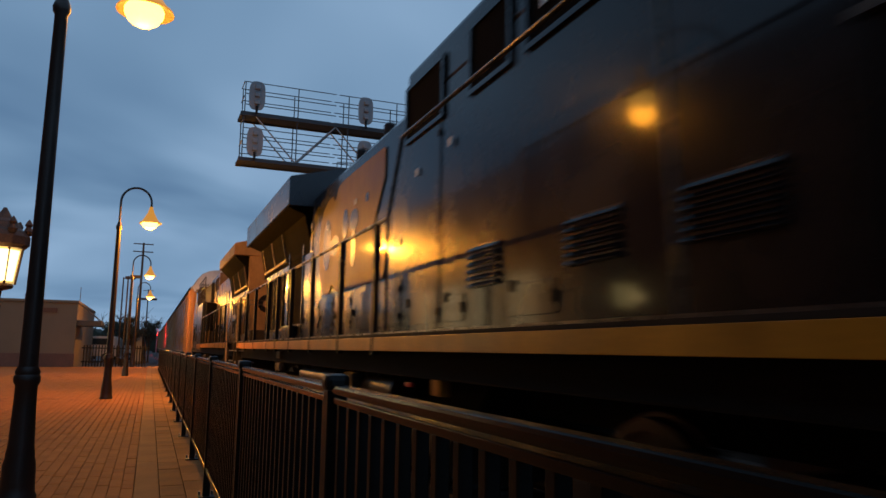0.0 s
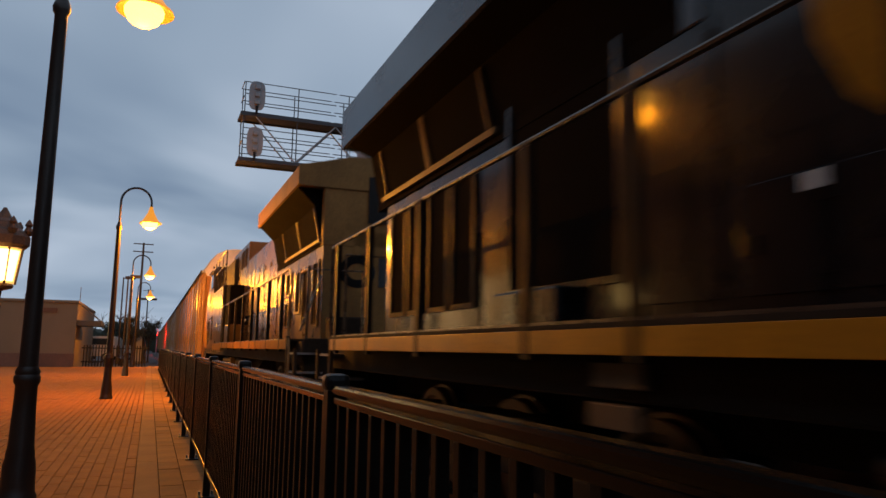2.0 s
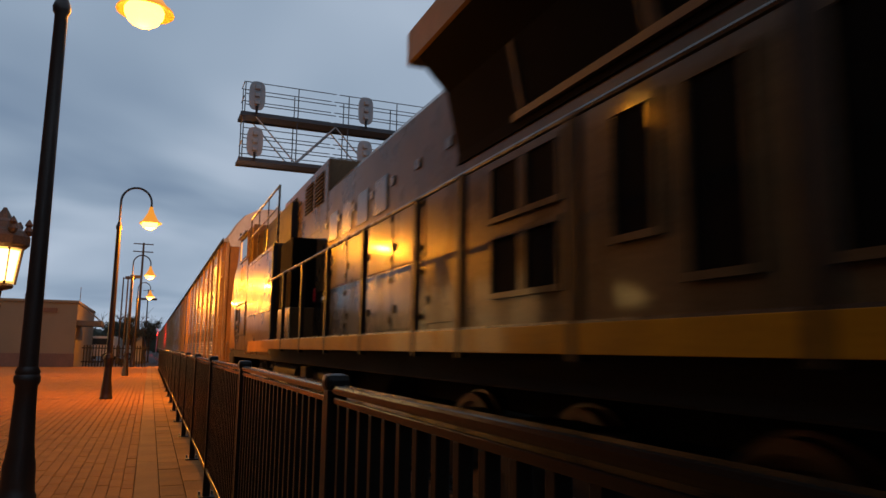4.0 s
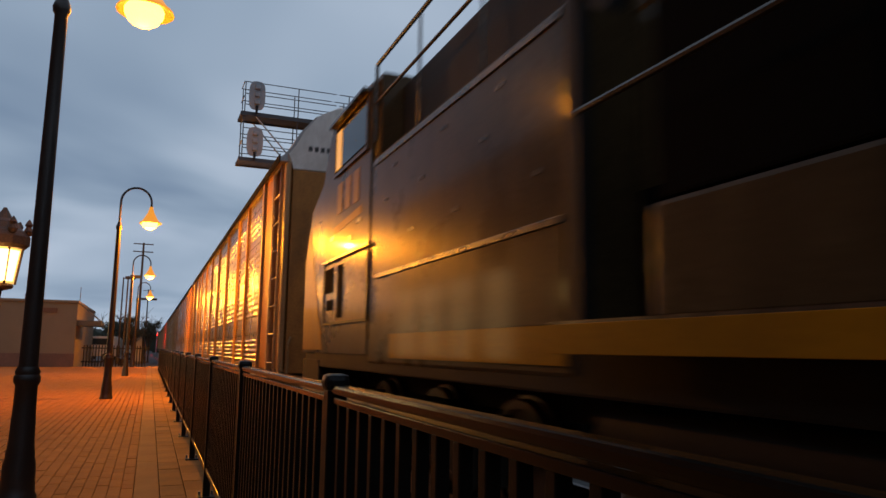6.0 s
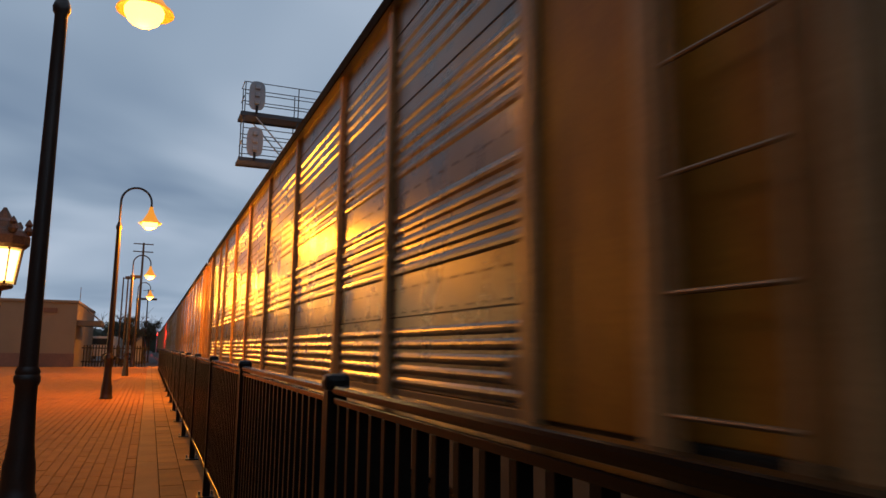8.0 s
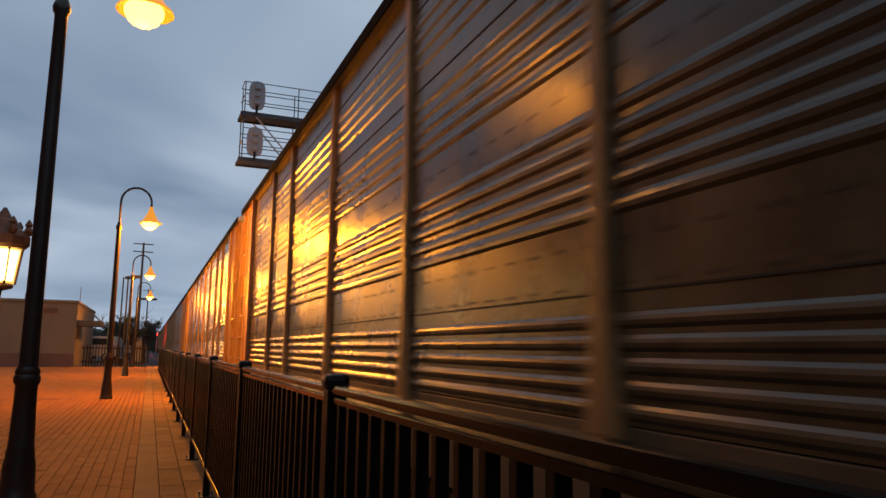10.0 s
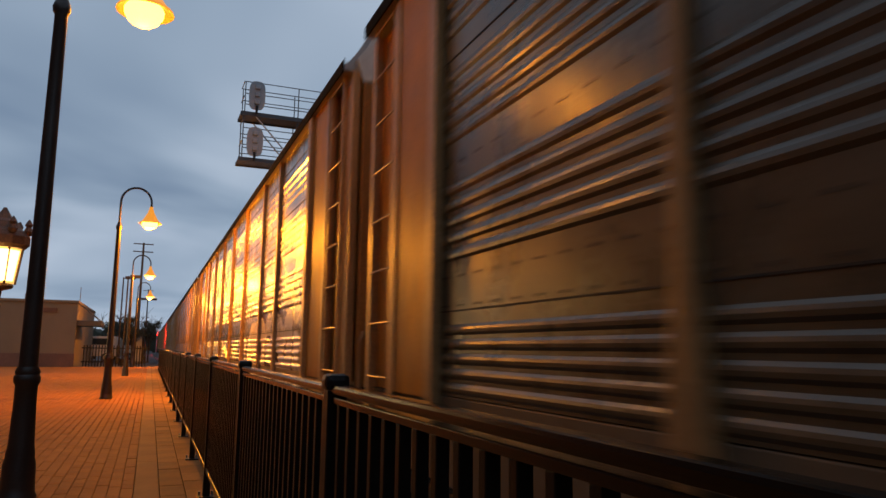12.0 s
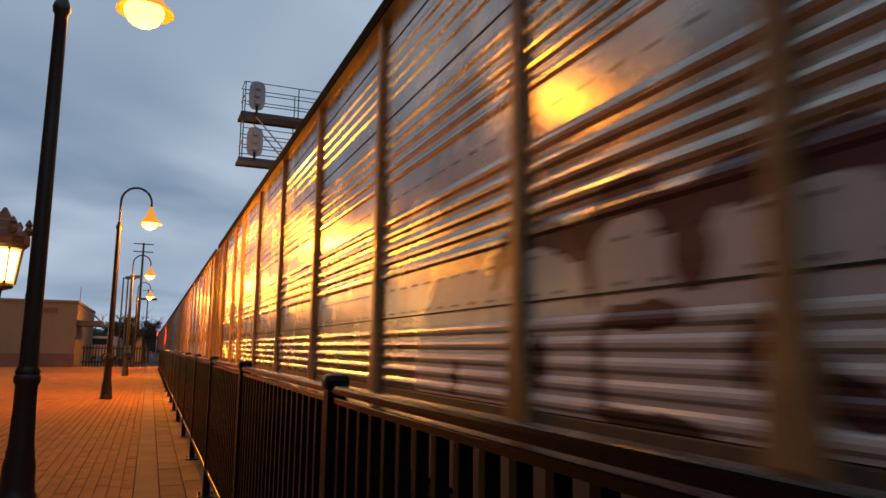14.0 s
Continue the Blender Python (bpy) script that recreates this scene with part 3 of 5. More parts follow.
def autorack(sprayed=False, dull=False):
    v = thing("autorack_wagon", "long enclosed car-carrier wagon with corrugated galvanised sides", "railway wagon", "autorack wagons")
    if sprayed:
        v["label"] = "car-carrier wagon with pale and dark red spray paint"
    length = sum(SPANS)
    y1 = PANEL_Y0 + length
    bm = bmesh.new()
    box(bm, -1.52, 1.52, 0.05, y1 + 2.15, 0.86, 1.06, 0.02)
    box(bm, -0.35, 0.35, 1.0, y1 + 1.2, 0.55, 0.86, 0.02)
    part("underframe", bm, M["black"], v)
    for s in (-1, 1):
        bm = bmesh.new()
        box(bm, s * 1.53 - 0.035, s * 1.53 + 0.035, PANEL_Y0 - 1.1, y1 + 1.1, 0.42, 1.095, 0.01)
        part("side_sill", bm, M["rack_sill"], v, "dirty pale side sill")
        y = PANEL_Y0
        for i, w in enumerate(SPANS):
            if sprayed and s < 0 and i < 4:
                o = part("side_panel", rack_panel_mesh(y, y + w - 0.005, M["rack_sprayed"]), None, v, "corrugated side panel with spray paint")
                o.location = (-1.56, 0, 0)
            else:
                o = part("side_panel", OLD_MESH[w] if dull else PANEL_MESH[w], None, v)
                o.matrix_basis = pose(s * 1.56, y if s < 0 else y + w, 0, 0, 0, 0 if s < 0 else 180)
            q = part("perforation", SLOT_MESH[w], None, o)
            q.location = (-0.003, y if (sprayed and s < 0 and i < 4) else 0, 0)
            tagged(q, kind="stuff")
            if i:
                bm = bmesh.new()
                box(bm, s * 1.59 - 0.036, s * 1.59 + 0.036, y - 0.055, y + 0.055, 1.04, 5.05, 0.012)
                foot = [(y - 0.15, 1.0), (y + 0.15, 1.0), (y + 0.05, 1.95), (y - 0.05, 1.95)]
                faces = [[bm.verts.new((s * xx, yy, zz)) for yy, zz in foot] for xx in (1.57, 1.615)]
                bm.faces.new(faces[0]); bm.faces.new(faces[1][::-1])
                for q in range(4):
                    bm.faces.new((faces[0][q], faces[1][q], faces[1][(q + 1) % 4], faces[0][(q + 1) % 4]))
                bmesh.ops.recalc_face_normals(bm, faces=bm.faces)
                part("side_post", bm, M["rack_post"], v)
            y += w
    # arched roof with an eave
    bm = bmesh.new()
    arc = [(-1.66, 5.02), (-1.66, 5.10)] + ROOF_ARC + [(1.66, 5.10), (1.66, 5.02)]
    prism(bm, arc, 0.06, y1 + 2.14)
    part("roof", bm, M["rack_roof"], v, "arched galvanised roof")
    for s in (-1, 1):
        bm = bmesh.new()
        box(bm, s * 1.672 - 0.01, s * 1.672 + 0.01, 0.05, y1 + 2.15, 5.0, 5.15, 0.004)
        part("eave_rail", bm, M["screen"], v)
    rack_end(v, PANEL_Y0, -1, sprayed)
    rack_end(v, y1, 1, sprayed)
    for yb in (4.6, y1 + 2.2 - 4.6):
        rack_bogie(v, yb)
        for d in (-0.86, 0.86):
            wheelset(v, yb + d, WHEEL_RACK)
    coupler(v, 0.1, -1)
    coupler(v, y1 + 2.1, 1)
    return v


TRAIN = []           # things that roll, with their near end along the train
rack_one = autorack(dull=True)
rack_one["label"] = "car-carrier wagon with dull brownish corrugated steel sides"
rack_more = autorack()
TRAIN.append((rack_one, RACK_BASE))
rack_two = autorack(True)
TRAIN.append((rack_two, RACK_BASE + RACK_PITCH))
TRAIN.append((rack_more, RACK_BASE + RACK_PITCH * 2))
for k in range(3, 9):
    r = copy_thing(rack_more, pose(0, 0, 0))
    TRAIN.append((r, RACK_BASE + RACK_PITCH * k))
    for ch in r.children:
        if ch.name.startswith("wheelset"):
            TURNING.append((ch, ch.location.y, WHEEL_RACK))


# ---- locomotives ----
SILL, HOOD, CABW = 1.62, 0.98, 1.47
DECK = 1.615


def plate_mark(bm, x, pts, s=-1):
    v = [bm.verts.new((x, y, z)) for y, z in pts]
    w = [bm.verts.new((x - s * 0.004, y, z)) for y, z in pts]
    bm.faces.new(v)
    for i in range(len(pts)):
        j = (i + 1) % len(pts)
        bm.faces.new((v[i], v[j], w[j], w[i]))


def loco_bogie(v, y):
    bm = bmesh.new()
    for s in (-1, 1):
        side_prism(bm, [(y - 2.35, 0.42), (y - 2.2, 0.95), (y - 1.0, 0.85), (y + 1.0, 0.85), (y + 2.2, 0.95), (y + 2.35, 0.42), (y + 1.5, 0.36), (y + 0.9, 0.55), (y - 0.9, 0.55), (y - 1.5, 0.36)], s * 1.02, s * 1.22)
        for d in (-1.9, 0, 1.9):
            box(bm, s * 1.22 - 0.12, s * 1.22 + 0.10, y + d - 0.2, y + d + 0.2, 0.36, 0.72, 0.03)
        for d in (-1.0, 1.0):
            rod(bm, (s * 1.2, y + d, 0.5), (s * 1.2, y + d, 0.98), 0.12, seg=12)
    box(bm, -1.1, 1.1, y - 0.5, y + 0.5, 0.6, 0.95, 0.03)
    part("bogie", bm, M["black"], v)
    for d in (-1.9, 0, 1.9):
        wheelset(v, y + d, WHEEL_LOCO)


def hood_section(z_top, w=HOOD):
    return [(-w, DECK), (-w, z_top - 0.22), (-w + 0.18, z_top), (w - 0.18, z_top), (w, z_top - 0.22), (w, DECK)]


def railing(v, y0, y1, z, posts, s, drop=True):
    bm = bmesh.new()
    pts = [(s * SILL, y0, z), (s * SILL, y1, z)]
    if drop:
        pts = [(s * SILL, y0, 1.5)] + pts + [(s * SILL, y1, 1.5)]
    tube(bm, pts, 0.021, 8)
    r = part("handrail", bm, M["handrail"], v)
    for y in posts:
        bm = bmesh.new()
        box(bm, s * (SILL + 0.004) - 0.03, s * (SILL + 0.004) + 0.03, y - 0.04, y + 0.04, 1.40, z, 0.006)
        part("stanchion", bm, M["stanchion"], r)


def vent(v, s, x, y0, y1, z0, z1, count, material):
    """A louvred opening: dark backing with sloping blades."""
    bm = bmesh.new()
    box(bm, s * x - 0.006, s * x + 0.006, y0, y1, z0, z1)
    back = part("vent", bm, M["wing_blue"] if material == M["navy"] else M["screen"], v)
    bm = bmesh.new()
    h = (z1 - z0) / count
    prism(bm, [(s * (x + 0.004), 0.1 * h), (s * (x + 0.035), 0.12 * h), (s * (x + 0.035), 0.22 * h), (s * (x + 0.004), 0.75 * h)], y0, y1)
    me = mesh_of("blade", bm, material)
    for k in range(count):
        o = part("blade", me, None, back)
        o.location.z = z0 + k * h


def door(v, s, y0, y1, z0, z1, material, x=HOOD):
    bm = bmesh.new()
    box(bm, s * x - 0.012, s * x + 0.007, y0 + 0.012, y1 - 0.012, z0, z1, 0.003)
    d = part("door", bm, material, v)
    bm = bmesh.new()
    box(bm, s * (x + 0.022) - 0.014, s * (x + 0.022) + 0.014, y1 - 0.11, y1 - 0.085, z0 + 0.2, z0 + 0.3, 0.004)
    part("latch", bm, M["stanchion"], d)
    bm = bmesh.new()
    box(bm, s * (x + 0.018) - 0.012, s * (x + 0.018) + 0.012, y0 + 0.02, y0 + 0.05, z0 + 0.08, z0 + 0.15)
    box(bm, s * (x + 0.018) - 0.012, s * (x + 0.018) + 0.012, y0 + 0.02, y0 + 0.05, z1 - 0.15, z1 - 0.08)
    part("hinge", bm, M["stanchion"], d)


def dark_screen(v, s, y0, y1, z0, z1, frame_mat, x=HOOD, name="screen"):
    """A dark mesh opening in a raised frame."""
    bm = bmesh.new()
    box(bm, s * x - 0.008, s * x + 0.008, y0, y1, z0, z1)
    k = part(name, bm, M["screen"], v)
    bm = bmesh.new()
    t = 0.05
    for a, b, c, d in ((y0 - t, y0, z0 - t, z1 + t), (y1, y1 + t, z0 - t, z1 + t), (y0, y1, z0 - t, z0), (y0, y1, z1, z1 + t)):
        box(bm, s * x - 0.03, s * x + 0.03, a, b, c, d)
    part("screen_frame", bm, frame_mat, k)


def radiator_wing(v, y0, y1, material, lip, a0, a1):
    """The overhanging radiator cab at a hood's end: broad shallow roof on sloping screens."""
    bm = bmesh.new()
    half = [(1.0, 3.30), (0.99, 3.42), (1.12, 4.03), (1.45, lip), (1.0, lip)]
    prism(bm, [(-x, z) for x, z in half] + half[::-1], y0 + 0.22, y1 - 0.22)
    # whole slope near-black like its screens, whatever the unit's paint
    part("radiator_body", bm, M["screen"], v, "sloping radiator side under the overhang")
    bm = bmesh.new()
    box(bm, -1.0, 1.0, y0 + 0.03, y0 + 0.215, 3.30, lip - 0.002, 0.02)
    part("end_plate", bm, material, v)
    bm = bmesh.new()
    half = [(1.45, lip + 0.003), (1.48, lip + 0.02), (1.48, 4.70), (1.44, 4.73), (0.50, 4.965), (0.25, 4.98)]
    prism(bm, [(-x, z) for x, z in half] + half[::-1], y0, y1)
    w = part("radiator_wing", bm, material, v, "overhanging radiator housing")
    for s in (-1, 1):
        span = (a1 - a0) / 2
        for k in range(2):
            c0, c1 = a0 + k * span + 0.06, a0 + (k + 1) * span - 0.06
            bm = bmesh.new()
            q = [(s * 1.005, 3.46), (s * 1.115, 3.97), (s * 1.095, 3.97), (s * 0.985, 3.46)]
            prism(bm, q, c0, c1)
            scr = part("radiator_screen", bm, M["screen"], w)
            scr.location.x = s * 0.012
            for yy in (c0 - 0.05, c1):
                bm = bmesh.new()
                prism(bm, [(s * 1.02, 3.43), (s * 1.14, 4.0), (s * 1.10, 4.0), (s * 0.98, 3.43)], yy + 0.01, yy + 0.04)
                part("screen_divider", bm, M["screen_trim"], scr)
        bm = bmesh.new()
        prism(bm, [(s * 0.98, 3.37), (s * 1.04, 3.37), (s * 1.05, 3.43), (s * 0.98, 3.43)], a0 - 0.1, a1 + 0.1)
        part("screen_sill", bm, M["screen_trim"], w)
    bm = bmesh.new()
    tube(bm, [(-0.55, y0 + 0.12, 4.93), (-0.55, y0 + 0.12, 5.11), (0.0, y0 + 0.12, 5.14), (0.0, y0 + 0.12, 4.97)], 0.016, 6)
    part("roof_grab", bm, M["handrail"], w)
    return w


def steps(v, y, way, s):
    """A corner step well with its treads and grab rails."""
    bm = bmesh.new()
    box(bm, s * SILL - 0.03, s * SILL + 0.02, y - 0.04, y + 0.04, 0.45, 1.66)
    w = part("step_plate", bm, M["black"], v)
    bm = bmesh.new()
    box(bm, s * SILL - 0.03, s * SILL + 0.02, y + way * 0.72 - 0.04, y + way * 0.72 + 0.04, 0.45, 1.45)
    part("step_plate", bm, M["black"], v)
    for k in range(4):
        bm = bmesh.new()
        box(bm, min(s * 1.18, s * SILL), max(s * 1.18, s * SILL), min(y, y + way * 0.7), max(y, y + way * 0.7), 0.46 + k * 0.3, 0.49 + k * 0.3)
        part("tread", bm, M["galv"], w)


def underframe(v, y0, y1, stripe, g0, g1, top=1.605, tank=M["black"]):
    L = y1 - y0
    bm = bmesh.new()
    box(bm, -1.46, 1.46, y0 + 0.1, y1 - 0.1, 1.20, 1.575, 0.02)
    box(bm, -0.6, 0.6, y0 + 0.3, y1 - 0.3, 0.9, 1.2, 0.02)
    part("underframe", bm, M["black"], v)
    bm = bmesh.new()
    box(bm, -SILL, SILL, g0, g1, 1.578, DECK, 0.006)
    part("walkway", bm, M["black"], v)
    for s in (-1, 1):
        bm = bmesh.new()
        box(bm, s * SILL - 0.03, s * SILL + 0.012, g0, g1, 1.44, top, 0.004)
        part("side_stripe", bm, stripe, v, "gold-painted side sill")
        if top < 1.6:
            bm = bmesh.new()
            box(bm, s * SILL - 0.03, s * SILL + 0.010, g0, g1, top + 0.002, 1.604)
            part("sill_edge", bm, M["black"], v, "black walkway edge")
        bm = bmesh.new()
        box(bm, s * (SILL + 0.012) - 0.01, s * (SILL + 0.012) + 0.01, g0, g1, 1.605, 1.622)
        part("sill_lip", bm, M["handrail"], v)
    mid = (y0 + y1) / 2
    bm = bmesh.new()
    arc = [(1.04 + 0.30 * math.cos(radians(q)), 0.58 + 0.27 * math.sin(radians(q))) for q in range(-80, 81, 16)]
    side = [(0.9, 0.31)] + arc + [(0.9, 1.18)]
    prism(bm, side + [(-x, z) for x, z in side[::-1]], mid - 3.2, mid + 3.2)
    part("fuel_tank", bm, M["black"], v, "oily black fuel tank between the bogies", True)
    for s in (-1, 1):
        bm = bmesh.new()
        rod(bm, (s * 1.22, mid - 1.7, 1.02), (s * 1.22, mid + 0.1, 1.02), 0.16, seg=20)
        part("air_reservoir", bm, tank, v, "horizontal air tank under the walkway", True)
        bm = bmesh.new()
        rod(bm, (s * 1.22, mid + 0.95, 1.02), (s * 1.22, mid + 3.3, 1.02), 0.16, seg=20)
        part("air_reservoir", bm, tank, v, "horizontal air tank under the walkway", True)
        for q in (-1.3, -0.3, 1.4, 2.9):
            boxed("tank_strap", (min(s * 1.0, s * 1.39), max(s * 1.0, s * 1.39), mid + q - 0.03, mid + q + 0.03, 1.16, 1.20), M["black"], v)
        bm = bmesh.new()
        rod(bm, (s * 1.30, y0 + 3.0, 1.27), (s * 1.30, y1 - 3.0, 1.27), 0.035, seg=10)
        part("air_pipe", bm, M["black"], v, "", True)
        bm = bmesh.new()
        box(bm, s * 1.40 - 0.1, s * 1.40 + 0.08, mid - 0.6, mid - 0.2, 1.0, 1.18, 0.02)
        part("fuel_filler", bm, M["black"], v)
    for yb in (y0 + 4.1, y1 - 4.1):
        loco_bogie(v, yb)
    for e, way in ((y0, -1), (y1, 1)):
        bm = bmesh.new()
        box(bm, -1.45, 1.45, e - way * 0.12 - 0.06, e - way * 0.12 + 0.06, 0.35, 1.62, 0.02)
        part("pilot", bm, M["black"], v)
        coupler(v, e, way)


def wide_cab(v, y_nose, way, body, band, full_w=CABW):
    """A wide-nosed cab. way: the direction in which its nose points along the train."""
    def Y(d):
        return y_nose - way * d
    bm = bmesh.new()
    sec = [(Y(0.0), 1.30), (Y(0.0), 2.80), (Y(0.42), 3.70), (Y(1.30), 3.80), (Y(1.52), 4.55), (Y(1.75), 4.74), (Y(3.85), 4.74), (Y(3.85), 1.30)]
    side_prism(bm, sec, -full_w, full_w)
    bmesh.ops.bevel(bm, geom=[e for e in bm.edges if abs(e.verts[0].co.x - e.verts[1].co.x) < 1e-4], offset=0.10, segments=3, affect="EDGES")
    c = part("cab", bm, body, v, "wide-nosed driving cab", True)
    for s in (-1, 1):
        a, b = sorted((Y(2.05), Y(3.60)))
        dark_screen(c, s, a, b, 3.88, 4.50, body, full_w, "side_window_bay")
        # pane whose orange reflection is put in as a constant glow
        bm = bmesh.new()
        pane0, pane1 = sorted((Y(2.05), Y(2.36)))
        box(bm, s * full_w - 0.02, s * full_w + 0.018, pane0 + 0.03, pane1, 3.92, 4.46)
        part("lit_pane", bm, M["cab_reflection"], c, "window pane with an orange reflection painted as glow")
        bm = bmesh.new()
        g0, g1 = sorted((Y(2.40), Y(3.56)))
        box(bm, s * full_w - 0.02, s * full_w + 0.016, g0, g1, 3.92, 4.46)
        part("side_window", bm, M["glass"], c)
        bm = bmesh.new()
        w0, w1 = sorted((Y(1.95), Y(3.70)))
        box(bm, s * (full_w + 0.05) - 0.06, s * (full_w + 0.05) + 0.06, w0, w1, 4.54, 4.58)
        part("drip_rail", bm, M["handrail"], c)
        # entrance hatch with its dark openings
        h0, h1 = sorted((Y(1.55), Y(3.80)))
        bm = bmesh.new()
        box(bm, s * full_w - 0.012, s * full_w + 0.014, h0, h1, 1.78, 2.64, 0.008)
        hatch = part("side_hatch", bm, body, c)
        for d0, d1, z0, z1 in ((1.62, 2.10, 2.22, 2.56), (2.35, 2.62, 1.86, 2.56), (1.75, 2.12, 1.98, 2.12)):
            q0, q1 = sorted((Y(d0), Y(d1)))
            bm = bmesh.new()
            box(bm, s * (full_w + 0.012) - 0.008, s * (full_w + 0.012) + 0.008, q0, q1, z0, z1, 0.004)
            part("opening", bm, M["screen"], hatch)
        for y0, y1, z0, z1 in ((h0, h1, 1.78, 1.81), (h0, h0 + 0.03, 1.81, 2.64), (h1 - 0.03, h1, 1.81, 2.64)):
            boxed("hatch_edge", (s * (full_w + 0.014) - 0.01, s * (full_w + 0.014) + 0.01, y0, y1, z0, z1), M["stanchion"], hatch)
        bm = bmesh.new()
        box(bm, s * (full_w + 0.02) - 0.03, s * (full_w + 0.02) + 0.03, h0 - 0.05, h1 + 0.05, 2.64, 2.68)
        part("hatch_lip", bm, M["handrail"], hatch)
        # unreadable unit number as plain bars
        for k in range(3):
            q0, q1 = sorted((Y(2.15 + k * 0.42), Y(2.43 + k * 0.42)))
            boxed("number_bar", (s * (full_w + 0.003) - 0.004, s * (full_w + 0.003) + 0.004, q0, q1, 3.28, 3.70), M["gold"], c)
        bm = bmesh.new()
        q0, q1 = sorted((Y(2.0), Y(3.4)))
        plate_mark(bm, s * (full_w + 0.006), [(q0, 3.10), (q1, 3.02), (q1, 3.12), (q0, 3.20)], s)
        part("name_bar", bm, M["gold"], c)
        for d, z in ((3.3, 3.02), (1.9, 2.98), (2.9, 2.86)):
            q = Y(d)
            boxed("grab_iron", (s * (full_w + 0.004) - 0.006, s * (full_w + 0.004) + 0.006, q - 0.09, q + 0.09, z - 0.03, z + 0.03), M["handrail"], c)
        bm = bmesh.new()
        q0, q1 = sorted((Y(0.15), Y(1.3)))
        box(bm, s * (full_w - 0.02) - 0.02, s * (full_w - 0.02) + 0.03, q0, q1, 0.62, 1.30, 0.01)
        part("step_box", bm, M["black"], c)
    # gold nose sides, cut off on a slant
    if band is not body:
        for s in (-1, 1):
            bm = bmesh.new()
            plate_mark(bm, s * (full_w + 0.006), [(Y(0.11), 1.44), (Y(0.11), 2.80), (Y(0.38), 3.40), (Y(0.60), 2.97), (Y(0.93), 2.41), (Y(1.17), 1.96), (Y(1.39), 1.69), (Y(1.50), 1.44)], s)
            part("nose_side", bm, band, c, "gold-painted nose side")
    bm = bmesh.new()
    for x0, x1 in ((-1.2, -0.5), (-0.42, 0.42), (0.5, 1.2)):
        q = [(Y(1.33), 3.86), (Y(1.50), 4.44), (Y(1.46), 4.45), (Y(1.29), 3.87)]
        side_prism(bm, q, x0, x1)
    part("windshield", bm, M["glass"], c)
    return c


